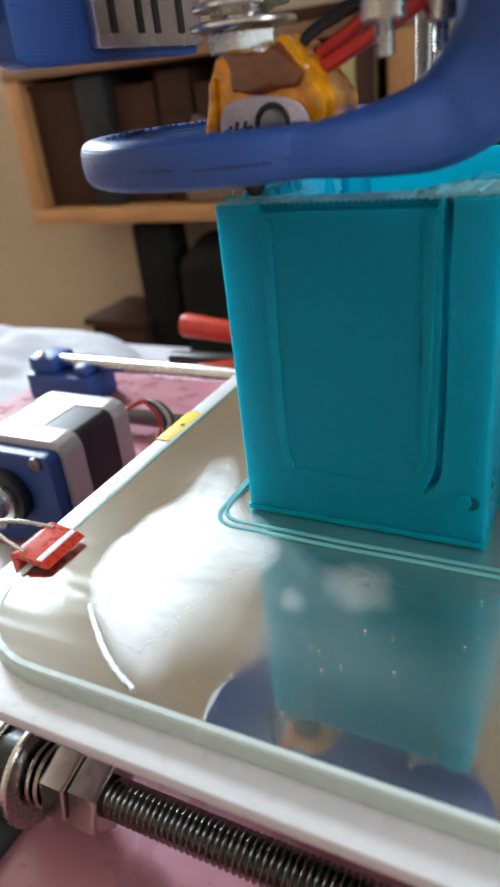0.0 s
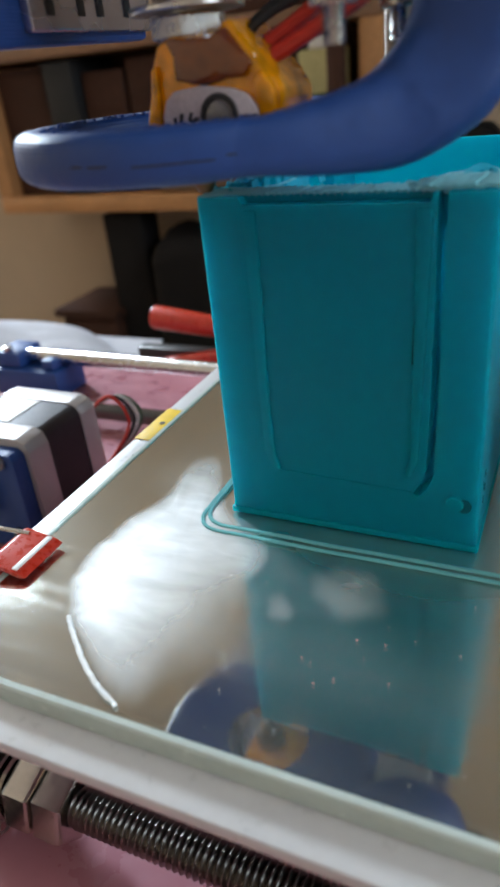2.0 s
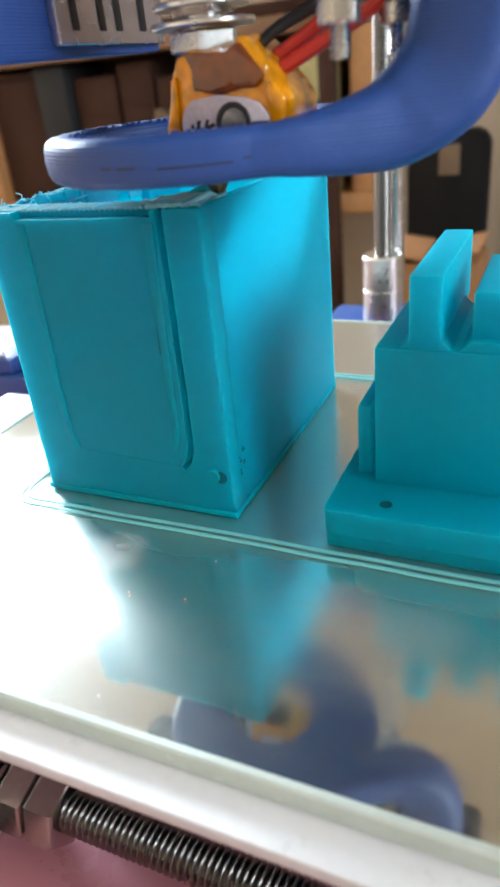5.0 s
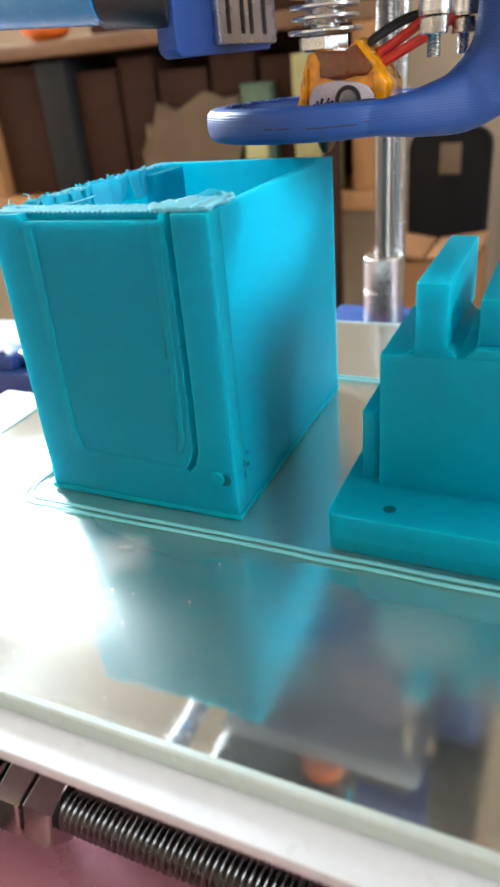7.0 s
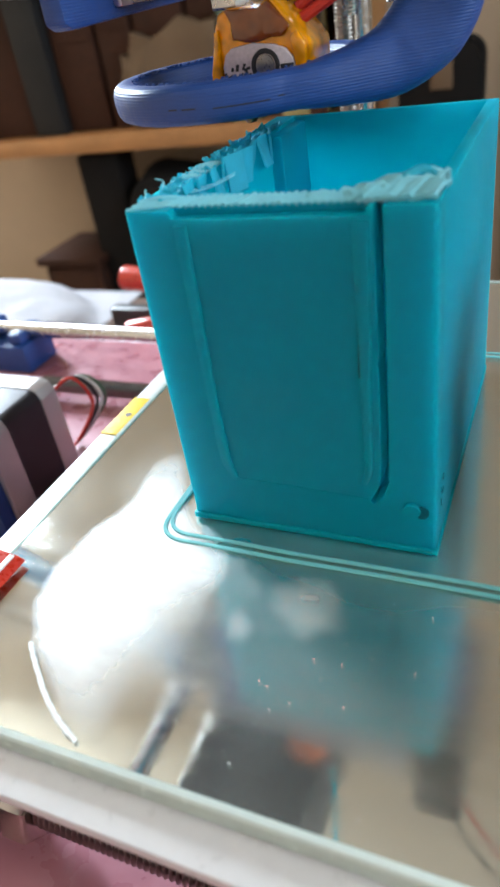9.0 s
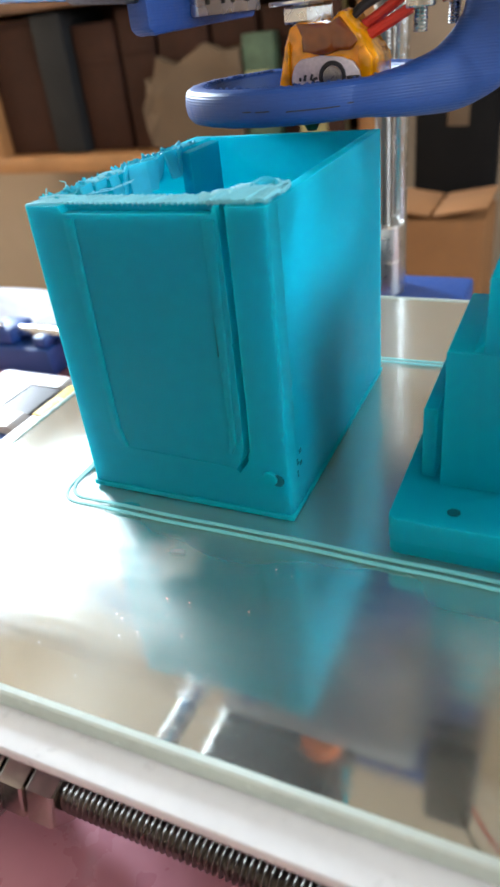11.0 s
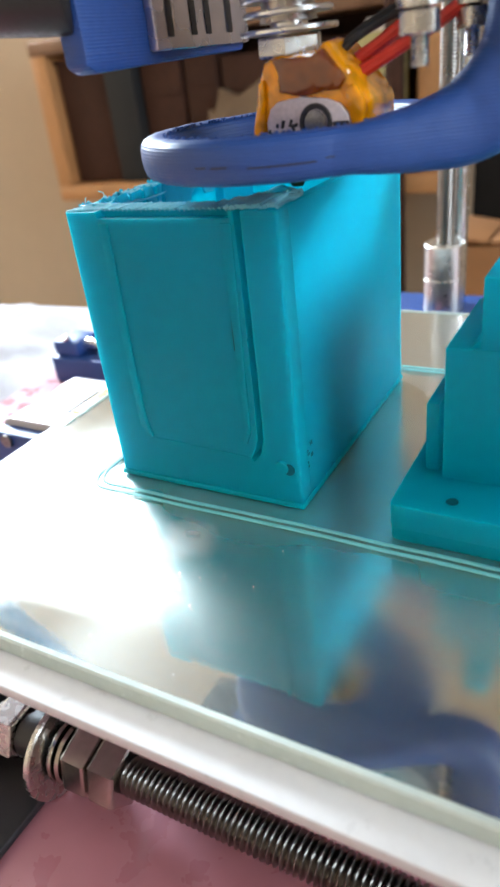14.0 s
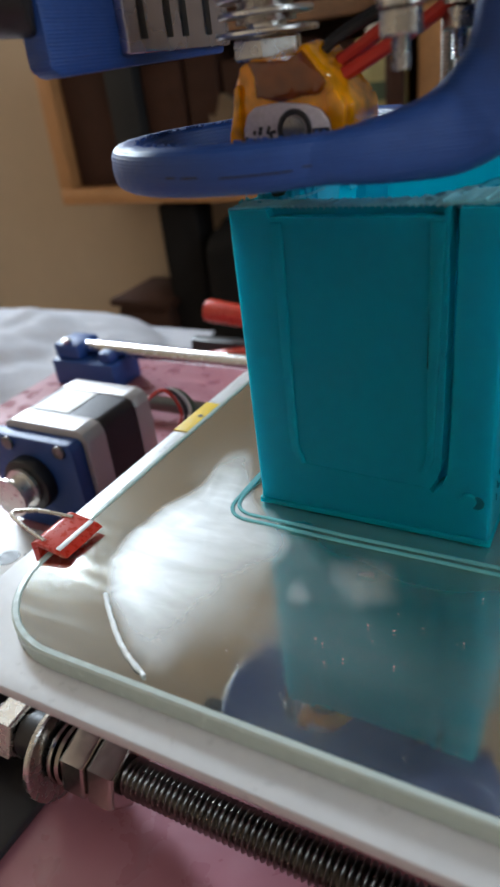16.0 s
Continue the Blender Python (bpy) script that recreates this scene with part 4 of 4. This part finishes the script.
    for i in range(9):
        y = 14 + i * 5.2
        bm = block(-0.3, 0.3, -2.6 - rng.random(), 2.6, -5.0 - 2 * rng.random(), 1.0, 0.15, 1)
        roughen(bm, 0.5, 0.4, i * 1.7)
        bmesh.ops.rotate(bm, cent=(0, 0, 0), matrix=Matrix.Rotation(rng.uniform(-0.3, 0.25), 3, "Y") @ Matrix.Rotation(rng.uniform(-0.5, 0.5), 3, "Z"), verts=bm.verts)
        bmesh.ops.translate(bm, vec=(5.9 + 0.5 * rng.random(), y, H - 0.3), verts=bm.verts)
        part("flake", bm, TEAL_TORN, lf)
    part("inner_flap", roughen(block(6.5, 17, 7.6, 12.5, H - 2.0, H - 0.9, 0.3), 0.4, 0.3), TEAL_TORN, b, "torn flap inside the corner")
    bm = bmesh.new()
    for i in range(2):
        p = Vector((rng.uniform(-0.5, 4.5), rng.uniform(2, 14), H))
        sweep(spline([p, p + Vector((rng.uniform(-1, 0.6), rng.uniform(-1, 1), 1.2)), p + Vector((rng.uniform(-2.0, 1), rng.uniform(-1, 1.6), 1.2 + 1.6 * rng.random()))], 4), circle(0.13, 5), bm=bm)
    part("loose_string", bm, TEAL_RAW, lf, "loose hair-thin strings")["kind"] = "stuff"
    bm = sweep([(6.4, 13, H - 1.0), (8.4, 19, H - 1.6), (10.4, 25, H - 1.2)], circle(0.12, 6))
    sweep([(6.0, 15, H - 1.0), (7.8, 21, H - 1.6), (9.6, 27, H - 1.2)], circle(0.11, 6), bm=bm)
    part("string", bm, TEAL_RAW, b)
    part("first_layer", block(-0.35, W + 0.35, -0.45, D + 0.15, 0.02, 1.5, 0.3), TEAL, b, "slightly wider first layers")
    return b


def printed_clamp():
    c = thing("printed_clamp", "teal printed bracket with a flanged base and slotted posts", "printed part")
    base = part("base", prism(rounded(76.0, 146, -4.2, 41, 2.2, 4), 3.2, 9.2, "Z", 0.5), TEAL, c)
    part("foot", prism(rounded(76.2, 145.8, -3.9, 40.8, 2, 4), 0.02, 3.3, "Z", 0.25), TEAL, base)
    part("screw_hole", rod_between((88.4, 1.0, 8.9), (88.4, 1.0, 9.22), 1.35, 24), mat("hole_dark_teal", (0.0, 0.07, 0.09), 0.8, spec=0.08), base, "dark screw hole")
    part("screw_hole", rod_between((133.4, 1.0, 8.9), (133.4, 1.0, 9.26), 1.6, 24), bpy.data.materials["hole_dark_teal"], base, "dark screw hole")
    part("body", block(83.9, 138, 9.7, 41, 9.0, 40.2, 0.5), TEAL, c)
    part("rib", block(79.5, 82.6, 12, 38, 9.0, 26, 0.6), TEAL, c)
    part("rib", block(139.4, 142.5, 12, 38, 9.0, 26, 0.6), TEAL, c)
    for x in (90.7, 102.2, 113.7, 125.2):
        part("post", block(x, x + 6.3, 9.75 if x < 100 else 12.5, 48.2 if x < 100 else 40.5, 40.0, 54.8 if x < 100 else 51.2, 0.4), TEAL, c)
        part("fillet", prism([(x - 2.0, 40.1), (x + 8.3, 40.1), (x + 6.3, 42.2), (x, 42.2)], 10.2, 40, "Y", 0.2), TEAL, c)
    return c


# ---- print head ----
def print_head():
    h = thing("print_head", "print head with amber-taped hot end and blue ring duct", "print head")
    ax, ay = 7.0, 4.8
    part("nozzle", lathe([(0.5, 70.4), (1.2, 70.5), (2.2, 72.2), (2.6, 74.2), (4.2, 75.4), (4.2, 78.5)], (ax, ay, 0), "Z", 20), mat("dark_brass", (0.16, 0.11, 0.06), 0.4, 1.0, var=0.3), h)
    # taped heater block
    out = [(1.7, 77.5), (1.8, 82), (2.8, 86.5), (3.8, 90), (5.2, 94.0), (7.8, 95.0), (15.4, 94.4), (17.8, 96.6), (19.4, 94.6), (22.6, 91.6), (25.0, 88.3), (26.2, 86.2), (26.0, 83), (25.2, 77.5)]
    bm = prism(out, -3.0, 11.0, "Y", 1.1, 3)
    bmesh.ops.triangulate(bm, faces=bm.faces[:])
    bmesh.ops.subdivide_edges(bm, edges=bm.edges[:], cuts=3)
    hb = part("heater_block", roughen(roughen(bm, 0.55, 0.22, 2.0), 0.3, 0.6, 5.0), KAPTON, h, "heater block wrapped in crinkled amber tape", 50)
    bm = prism([(8.4, 88.8), (8.8, 92.0), (7.4, 94.4), (15.4, 94.0), (17.6, 95.2), (20.6, 92.2), (22.0, 90.2), (20.4, 88.4), (17.0, 88.2), (13, 87.6)], -3.9, -2.2, "Y", 0.3, 2)
    bmesh.ops.triangulate(bm, faces=bm.faces[:])
    bmesh.ops.subdivide_edges(bm, edges=bm.edges[:], cuts=3)
    part("tape_fold", roughen(roughen(bm, 0.4, 0.3, 7.0), 0.22, 0.8, 1.0), KAPTON_DARK, hb, "darker overlapping tape fold", 50)
    for o, y0 in (([(2.2, 77.6), (2.6, 83), (4.4, 90.6), (5.6, 91.0), (5.0, 84), (5.2, 77.6)], -4.0), ([(22.6, 77.6), (22.8, 82), (21.8, 88.0), (23.4, 89.2), (25.2, 86.4), (24.8, 77.6)], -3.9)):
        bm = prism(o, y0, -2.4, "Y", 0.45, 2)
        bmesh.ops.triangulate(bm, faces=bm.faces[:])
        bmesh.ops.subdivide_edges(bm, edges=bm.edges[:], cuts=2)
        part("tape_edge", roughen(bm, 0.35, 0.35, 3.0), KAPTON, hb, "glossy wrapped tape edge", 50)
    bm = prism([(5.6, 77.5), (5.7, 83.8), (6.6, 86.0), (8.2, 87.2), (13, 87.7), (18.2, 87.0), (20.8, 86.0), (22.4, 84.0), (22.6, 77.5)], -4.3, -2.8, "Y", 0.35, 2)
    lb = part("insulation", bm, LABEL, hb, "pale ceramic insulation patch")
    part("screw_ring", lathe([(2.3, 0), (2.5, 0.35), (3.2, 0.35), (3.35, 0.0)], (0, 0, 0), "Z", 32), INK, lb, "black ring round the screw")
    lb.children[-1].matrix_local = Matrix.Translation((15.9 * K, -4.28 * K, 83.2 * K)) @ Matrix.Rotation(radians(90), 4, "X")
    part("screw_head", rod_between((15.9, -4.8, 83.2), (15.9, -4.2, 83.2), 2.2, 24, bevel=0.25), SCREW, lb)
    part("ink_bar", block(19.4, 22.5, -4.5, -4.2, 82.2, 83.2, 0.1), INK, lb)
    rng = random.Random(3)
    bm = bmesh.new()
    for i in range(16):
        p = Vector((6.4 + i * 0.34 + rng.uniform(-0.2, 0.2), -4.34, 81.6 + rng.uniform(-0.4, 1.4)))
        q = p + Vector((rng.uniform(-0.8, 1.1), 0, rng.uniform(-1.4, 1.4)))
        rod_between(p, q, 0.3, 6, bm=bm)
    part("ink_scribble", bm, INK, lb)
    # barrel, nut and fins
    bm = bmesh.new()
    bmesh.ops.create_cone(bm, cap_ends=True, segments=6, radius1=6.5, radius2=6.5, depth=3.6)
    bmesh.ops.bevel(bm, geom=[e for e in bm.edges if abs(e.verts[0].co.z - e.verts[1].co.z) < 1e-6], offset=0.5, segments=2, affect="EDGES", profile=0.5)
    bmesh.ops.rotate(bm, cent=(0, 0, 0), matrix=Matrix.Rotation(0.28, 3, "Z"), verts=bm.verts)
    bmesh.ops.translate(bm, vec=(ax + 0.6, ay, 96.2), verts=bm.verts)
    part("hex_nut", bm, STEEL, h, "bright hex nut", 20)
    part("barrel", rod_between((ax + 0.6, ay, 98), (ax + 0.6, ay, 140), 3.6, 32), CHROME, h)
    part("cone", lathe([(3.7, 100), (5.6, 100.2), (5.0, 103), (4.4, 110)], (ax + 0.6, ay, 0), "Z", 28), STEEL, h)
    for z, r in ((98.3, 9.4), (101.2, 8.6), (103.6, 8.8), (106.2, 8.8), (108.8, 8.8), (111.4, 8.8)):
        part("fin", lathe([(3.6, 0), (r - 0.2, 0), (r, 0.25), (r, 0.75), (r - 0.2, 1.0), (3.6, 1.0)], (ax + 0.6, ay, z), "Z", 36), CHROME, h)
    # ring duct and its arm
    cx, cy, cz, R = 6.2, 4.8, 79.6, 27.5
    sec = []
    for i in range(20):
        a = 2 * math.pi * i / 20
        c, s = math.cos(a), math.sin(a)
        sec.append((3.3 * math.copysign(abs(c) ** 0.7, c), 3.95 * math.copysign(abs(s) ** 0.7, s)))
    ringp = [(cx + R * math.cos(2 * math.pi * i / 72), cy + R * math.sin(2 * math.pi * i / 72), cz) for i in range(72)]
    rg = part("ring_duct", roughen(sweep(ringp, sec, side=(0, 0, 1), closed=True), 0.12, 0.5), BLUE, h, "blue printed ring duct", 50)
    part("inner_flange", sweep([(cx + (R - 8.5) * math.cos(2 * math.pi * i / 72), cy + (R - 8.5) * math.sin(2 * math.pi * i / 72), cz - 3.0) for i in range(72)], [(-7.5, -0.8), (7.5, -0.8), (7.5, 0.4), (-7.5, 0.4)], side=(0, 0, 1), closed=True), BLUE, rg, "flat underside of the ring")
    bm = bmesh.new()
    for a0, a1, dz in ((262, 266, 0.1), (268, 275, 0.0), (281, 303, -0.3), (306, 320, 0.1)):
        pts = [(cx + (R + 3.18) * math.cos(radians(a)), cy + (R + 3.18) * math.sin(radians(a)), cz - 0.4 + dz) for a in range(a0, a1 + 1, 2)]
        sweep(pts, [(-0.12, -0.13), (0.12, -0.13), (0.12, 0.13), (-0.12, 0.13)], side=(0, 0, 1), bm=bm)
    part("seam", bm, INK, rg, "open dark print seam")
    bm = bmesh.new()
    for i in range(70):
        a = radians(rng.uniform(120, 330))
        r = R - 2.2 + rng.uniform(-0.6, 0.6)
        block(cx + r * math.cos(a) - 0.3, cx + r * math.cos(a) + 0.3, cy + r * math.sin(a) - 0.3, cy + r * math.sin(a) + 0.3, cz + 3.5, cz + 3.95 + 0.2 * rng.random(), 0.1, 1, bm=bm)
    part("ragged_rim", bm, BLUE, rg)
    arm = spline([(8.6, -22.5, 79.6), (18, -19.8, 79.6), (28, -13.6, 79.5), (36.5, -6.2, 79.9), (43.5, 0, 81.6), (50.2, 4, 87.4), (53, 5, 96.7), (53.5, 5, 114), (53.5, 5, 150)], 10)
    n = len(arm)
    sc = [(0.97 + 1.2 * min(1, max(0, (i - 18) / 30)), 0.97 + 1.1 * min(1, max(0, (i - 16) / 26))) for i in range(n)]
    part("duct_arm", sweep(arm, [(b, a) for a, b in sec][::-1], side=(0, 1, 0), scales=sc), BLUE, h, "blue printed duct arm", 50)
    # slotted fan shroud
    sh = part("shroud", prism([(-22, 97.0), (-19.5, 95.6), (6, 96.2), (38, 96.8), (38, 140), (-22, 140)], -26.0, -20.5, "X", 0.9), BLUE, h, "blue fan shroud")
    part("vent_plate", block(-20.6, -18.2, -2, 37, 98.2, 138, 0.6), mat("vent_grey", (0.5, 0.48, 0.56), 0.27, 0.9, var=0.2, scale=15, rvar=0.03, fine=1.0), sh, "grey slotted vent plate")
    for y in (2.0, 11.0, 17.0, 26.5):
        part("slot", block(-18.4, -17.9, y, y + 2.2, 100.5, 136, 0.2), INK, sh)
    part("collar", rod_between((-22, -20, 108), (-38, -25, 110), 6.2, 28, 6.6, bevel=0.8), BLACK, sh)
    part("tube", rod_between((-35, -26, 109.8), (-380, 82, 134), 6.0, 28), BLUE_TUBE, sh, "glossy blue tube")
    # carriage above
    cr = part("carriage", block(-36, 44, -22, 58, 140, 150, 2), CARRIAGE, h, "pale grey carriage plate")
    part("fan_hole", lathe([(0.5, 139.5), (6.6, 139.5), (7.0, 139.8), (7.0, 140.3), (0.5, 140.3)], (-6, -8, 0), "Z", 32), INK, cr, "round dark fan opening")
    for a in (20, 80, 140):
        c, q = 6.6 * math.cos(radians(a)), 6.6 * math.sin(radians(a))
        part("spoke", rod_between((-6 - c, -8 - q, 139.2), (-6 + c, -8 + q, 139.2), 0.7, 8), WIRE_WHITE, cr)
    part("bushing", block(-58, -34, -10, 30, 128, 148, 3), BLACK, h)
    part("extruder_motor", block(-6, 36, 2, 44, 150, 190, 2), MOTOR_BLACK, h)
    fan = part("fan", lathe([(4, 0), (13, 0), (14, 1), (14, 4), (4, 4)], (24, 10, 136), "Z", 32), CHROME, h)
    gear = part("extruder_gear", lathe([(3, 151), (7.4, 151), (8.4, 152), (8.4, 158), (7.4, 159), (3, 159)], (6, -17, 0), "Z", 36), ORANGE, h, "orange printed extruder wheel")
    part("axle", rod_between((6, -17, 148), (6, -17, 166), 2.6, 16), STEEL, gear)
    part("filament", wire([(20, -29, 150), (18, -27, 180), (12, -20, 230), (4, -8, 290)], 0.9), TEAL, h, "teal filament strand")
    part("mount_plate", block(-40, 12, -75, 10, 162, 205, 2), MOTOR_BLACK, h, "dark mounting plate")
    part("blower", block(47, 66, -18, 40, 140.5, 186, 3), BLACK, h, "black blower housing")
    part("wire", wire([(60, -5, 172), (70, -18, 176), (86, -26, 190), (110, -20, 240)], 0.7), WIRE_RED, h, "red blower wire")
    part("wire", wire([(58, -5, 172), (66, -24, 174), (84, -34, 186), (112, -28, 236)], 0.7), BLACK, h, "black blower wire")
    # hanging bolts
    for x, y in ((38.2, -14.0), (41.0, 9.5)):
        bt = part("bolt", thread((x, y, 91.0), (x, y, 141), 1.55, 0.62, 0.25, 12), STEEL, h, "zinc bolt with a nut")
        bm = bmesh.new()
        bmesh.ops.create_cone(bm, cap_ends=True, segments=6, radius1=3.2, radius2=3.2, depth=3.4)
        bmesh.ops.bevel(bm, geom=bm.edges[:], offset=0.3, segments=2, affect="EDGES", profile=0.5)
        bmesh.ops.translate(bm, vec=(x, y, 97.0), verts=bm.verts)
        part("nut", bm, STEEL, bt, smooth=20)
        part("washer", lathe([(1.6, 0), (3.4, 0), (3.4, 0.7), (1.6, 0.7)], (x, y, 99.0), "Z", 24), STEEL, bt)
        part("sleeve", rod_between((x, y, 99.7), (x, y, 112), 3.5, 20, 3.1), CHROME, bt)
    # heater and sensor wires
    part("wire", wire([(21.5, 2, 90.0), (29, 4, 93.6), (38, 8, 98.5), (46, 14, 106), (52, 20, 118), (50, 24, 141)], 1.25), WIRE_RED, h, "red heater wire")
    part("wire", wire([(21, 5, 92.5), (26, 7, 95.4), (34, 11, 101), (42, 17, 108), (48, 22, 120), (46, 26, 141)], 1.25), WIRE_RED, h, "red heater wire")
    part("wire", wire([(18, 3, 93.5), (21, 4, 96), (27, 8, 99), (34, 12, 101.5), (40, 20, 110), (40, 26, 141)], 0.8), BLACK, h, "black sensor wire")
    part("wire", wire([(17, 5, 93.5), (20, 6, 96.5), (26, 10, 99.8), (33, 14, 102), (38, 22, 110), (38, 28, 141)], 0.8), BLACK, h, "black sensor wire")
    part("sleeve", wire([(31, 10, 100.6), (34, 12, 102.2), (37, 14.5, 104.6)], 1.5), WIRE_WHITE, h, "white wire sleeve")
    return h


PRINTER_BED = bed()
ON_BED = [PRINTER_BED, clip(), skirt(), printed_box(), printed_clamp(), *glue()]
PRINT_HEAD = print_head()


def motions():
    bed_rows = [ (0,0.0000), (0.5,-0.0009), (1,0.0035), (1.5,0.0036), (2,0.0044), (2.5,-0.0025), (3,-0.0123), (3.5,-0.0277), (4,-0.0410), (4.2,-0.0441), (6.3,-0.0475), (6.5,-0.0480), (7,-0.0453), (7.5,-0.0300), (8,-0.0153), (8.5,0.0038), (9,0.0092), (9.5,0.0040), (9.7,0.0027), (11.8,-0.0454), (12,-0.0456), (12.5,-0.0457), (13,-0.0459), (13.5,-0.0458), (14,-0.0431), (14.5,-0.0353), (15,-0.0262), (15.5,-0.0166), (16,-0.0007) ]
    head_rows = [ (0,0.0000), (0.5,-0.0034), (1,-0.0008), (1.5,-0.0022), (2,-0.0052), (2.5,-0.0069), (3,-0.0005), (3.5,0.0000), (4,-0.0017), (4.2,-0.0050), (6.3,0.0469), (6.5,0.0540), (7,0.0711), (7.5,0.0688), (8,0.0673), (8.5,0.0777), (9,0.0607), (9.5,0.0660), (9.7,0.0682), (11.8,0.0588), (12,0.0522), (12.5,0.0398), (13,0.0228), (13.5,0.0077), (14,0.0132), (14.5,0.0119), (15,0.0042), (15.5,0.0033), (16,0.0032) ]
    for ob in ON_BED:
        walk(ob, [(t, pose(x, 0, 0)) for t, x in bed_rows])
    walk(PRINT_HEAD, [(t, pose(0, y, 0)) for t, y in head_rows])


motions()
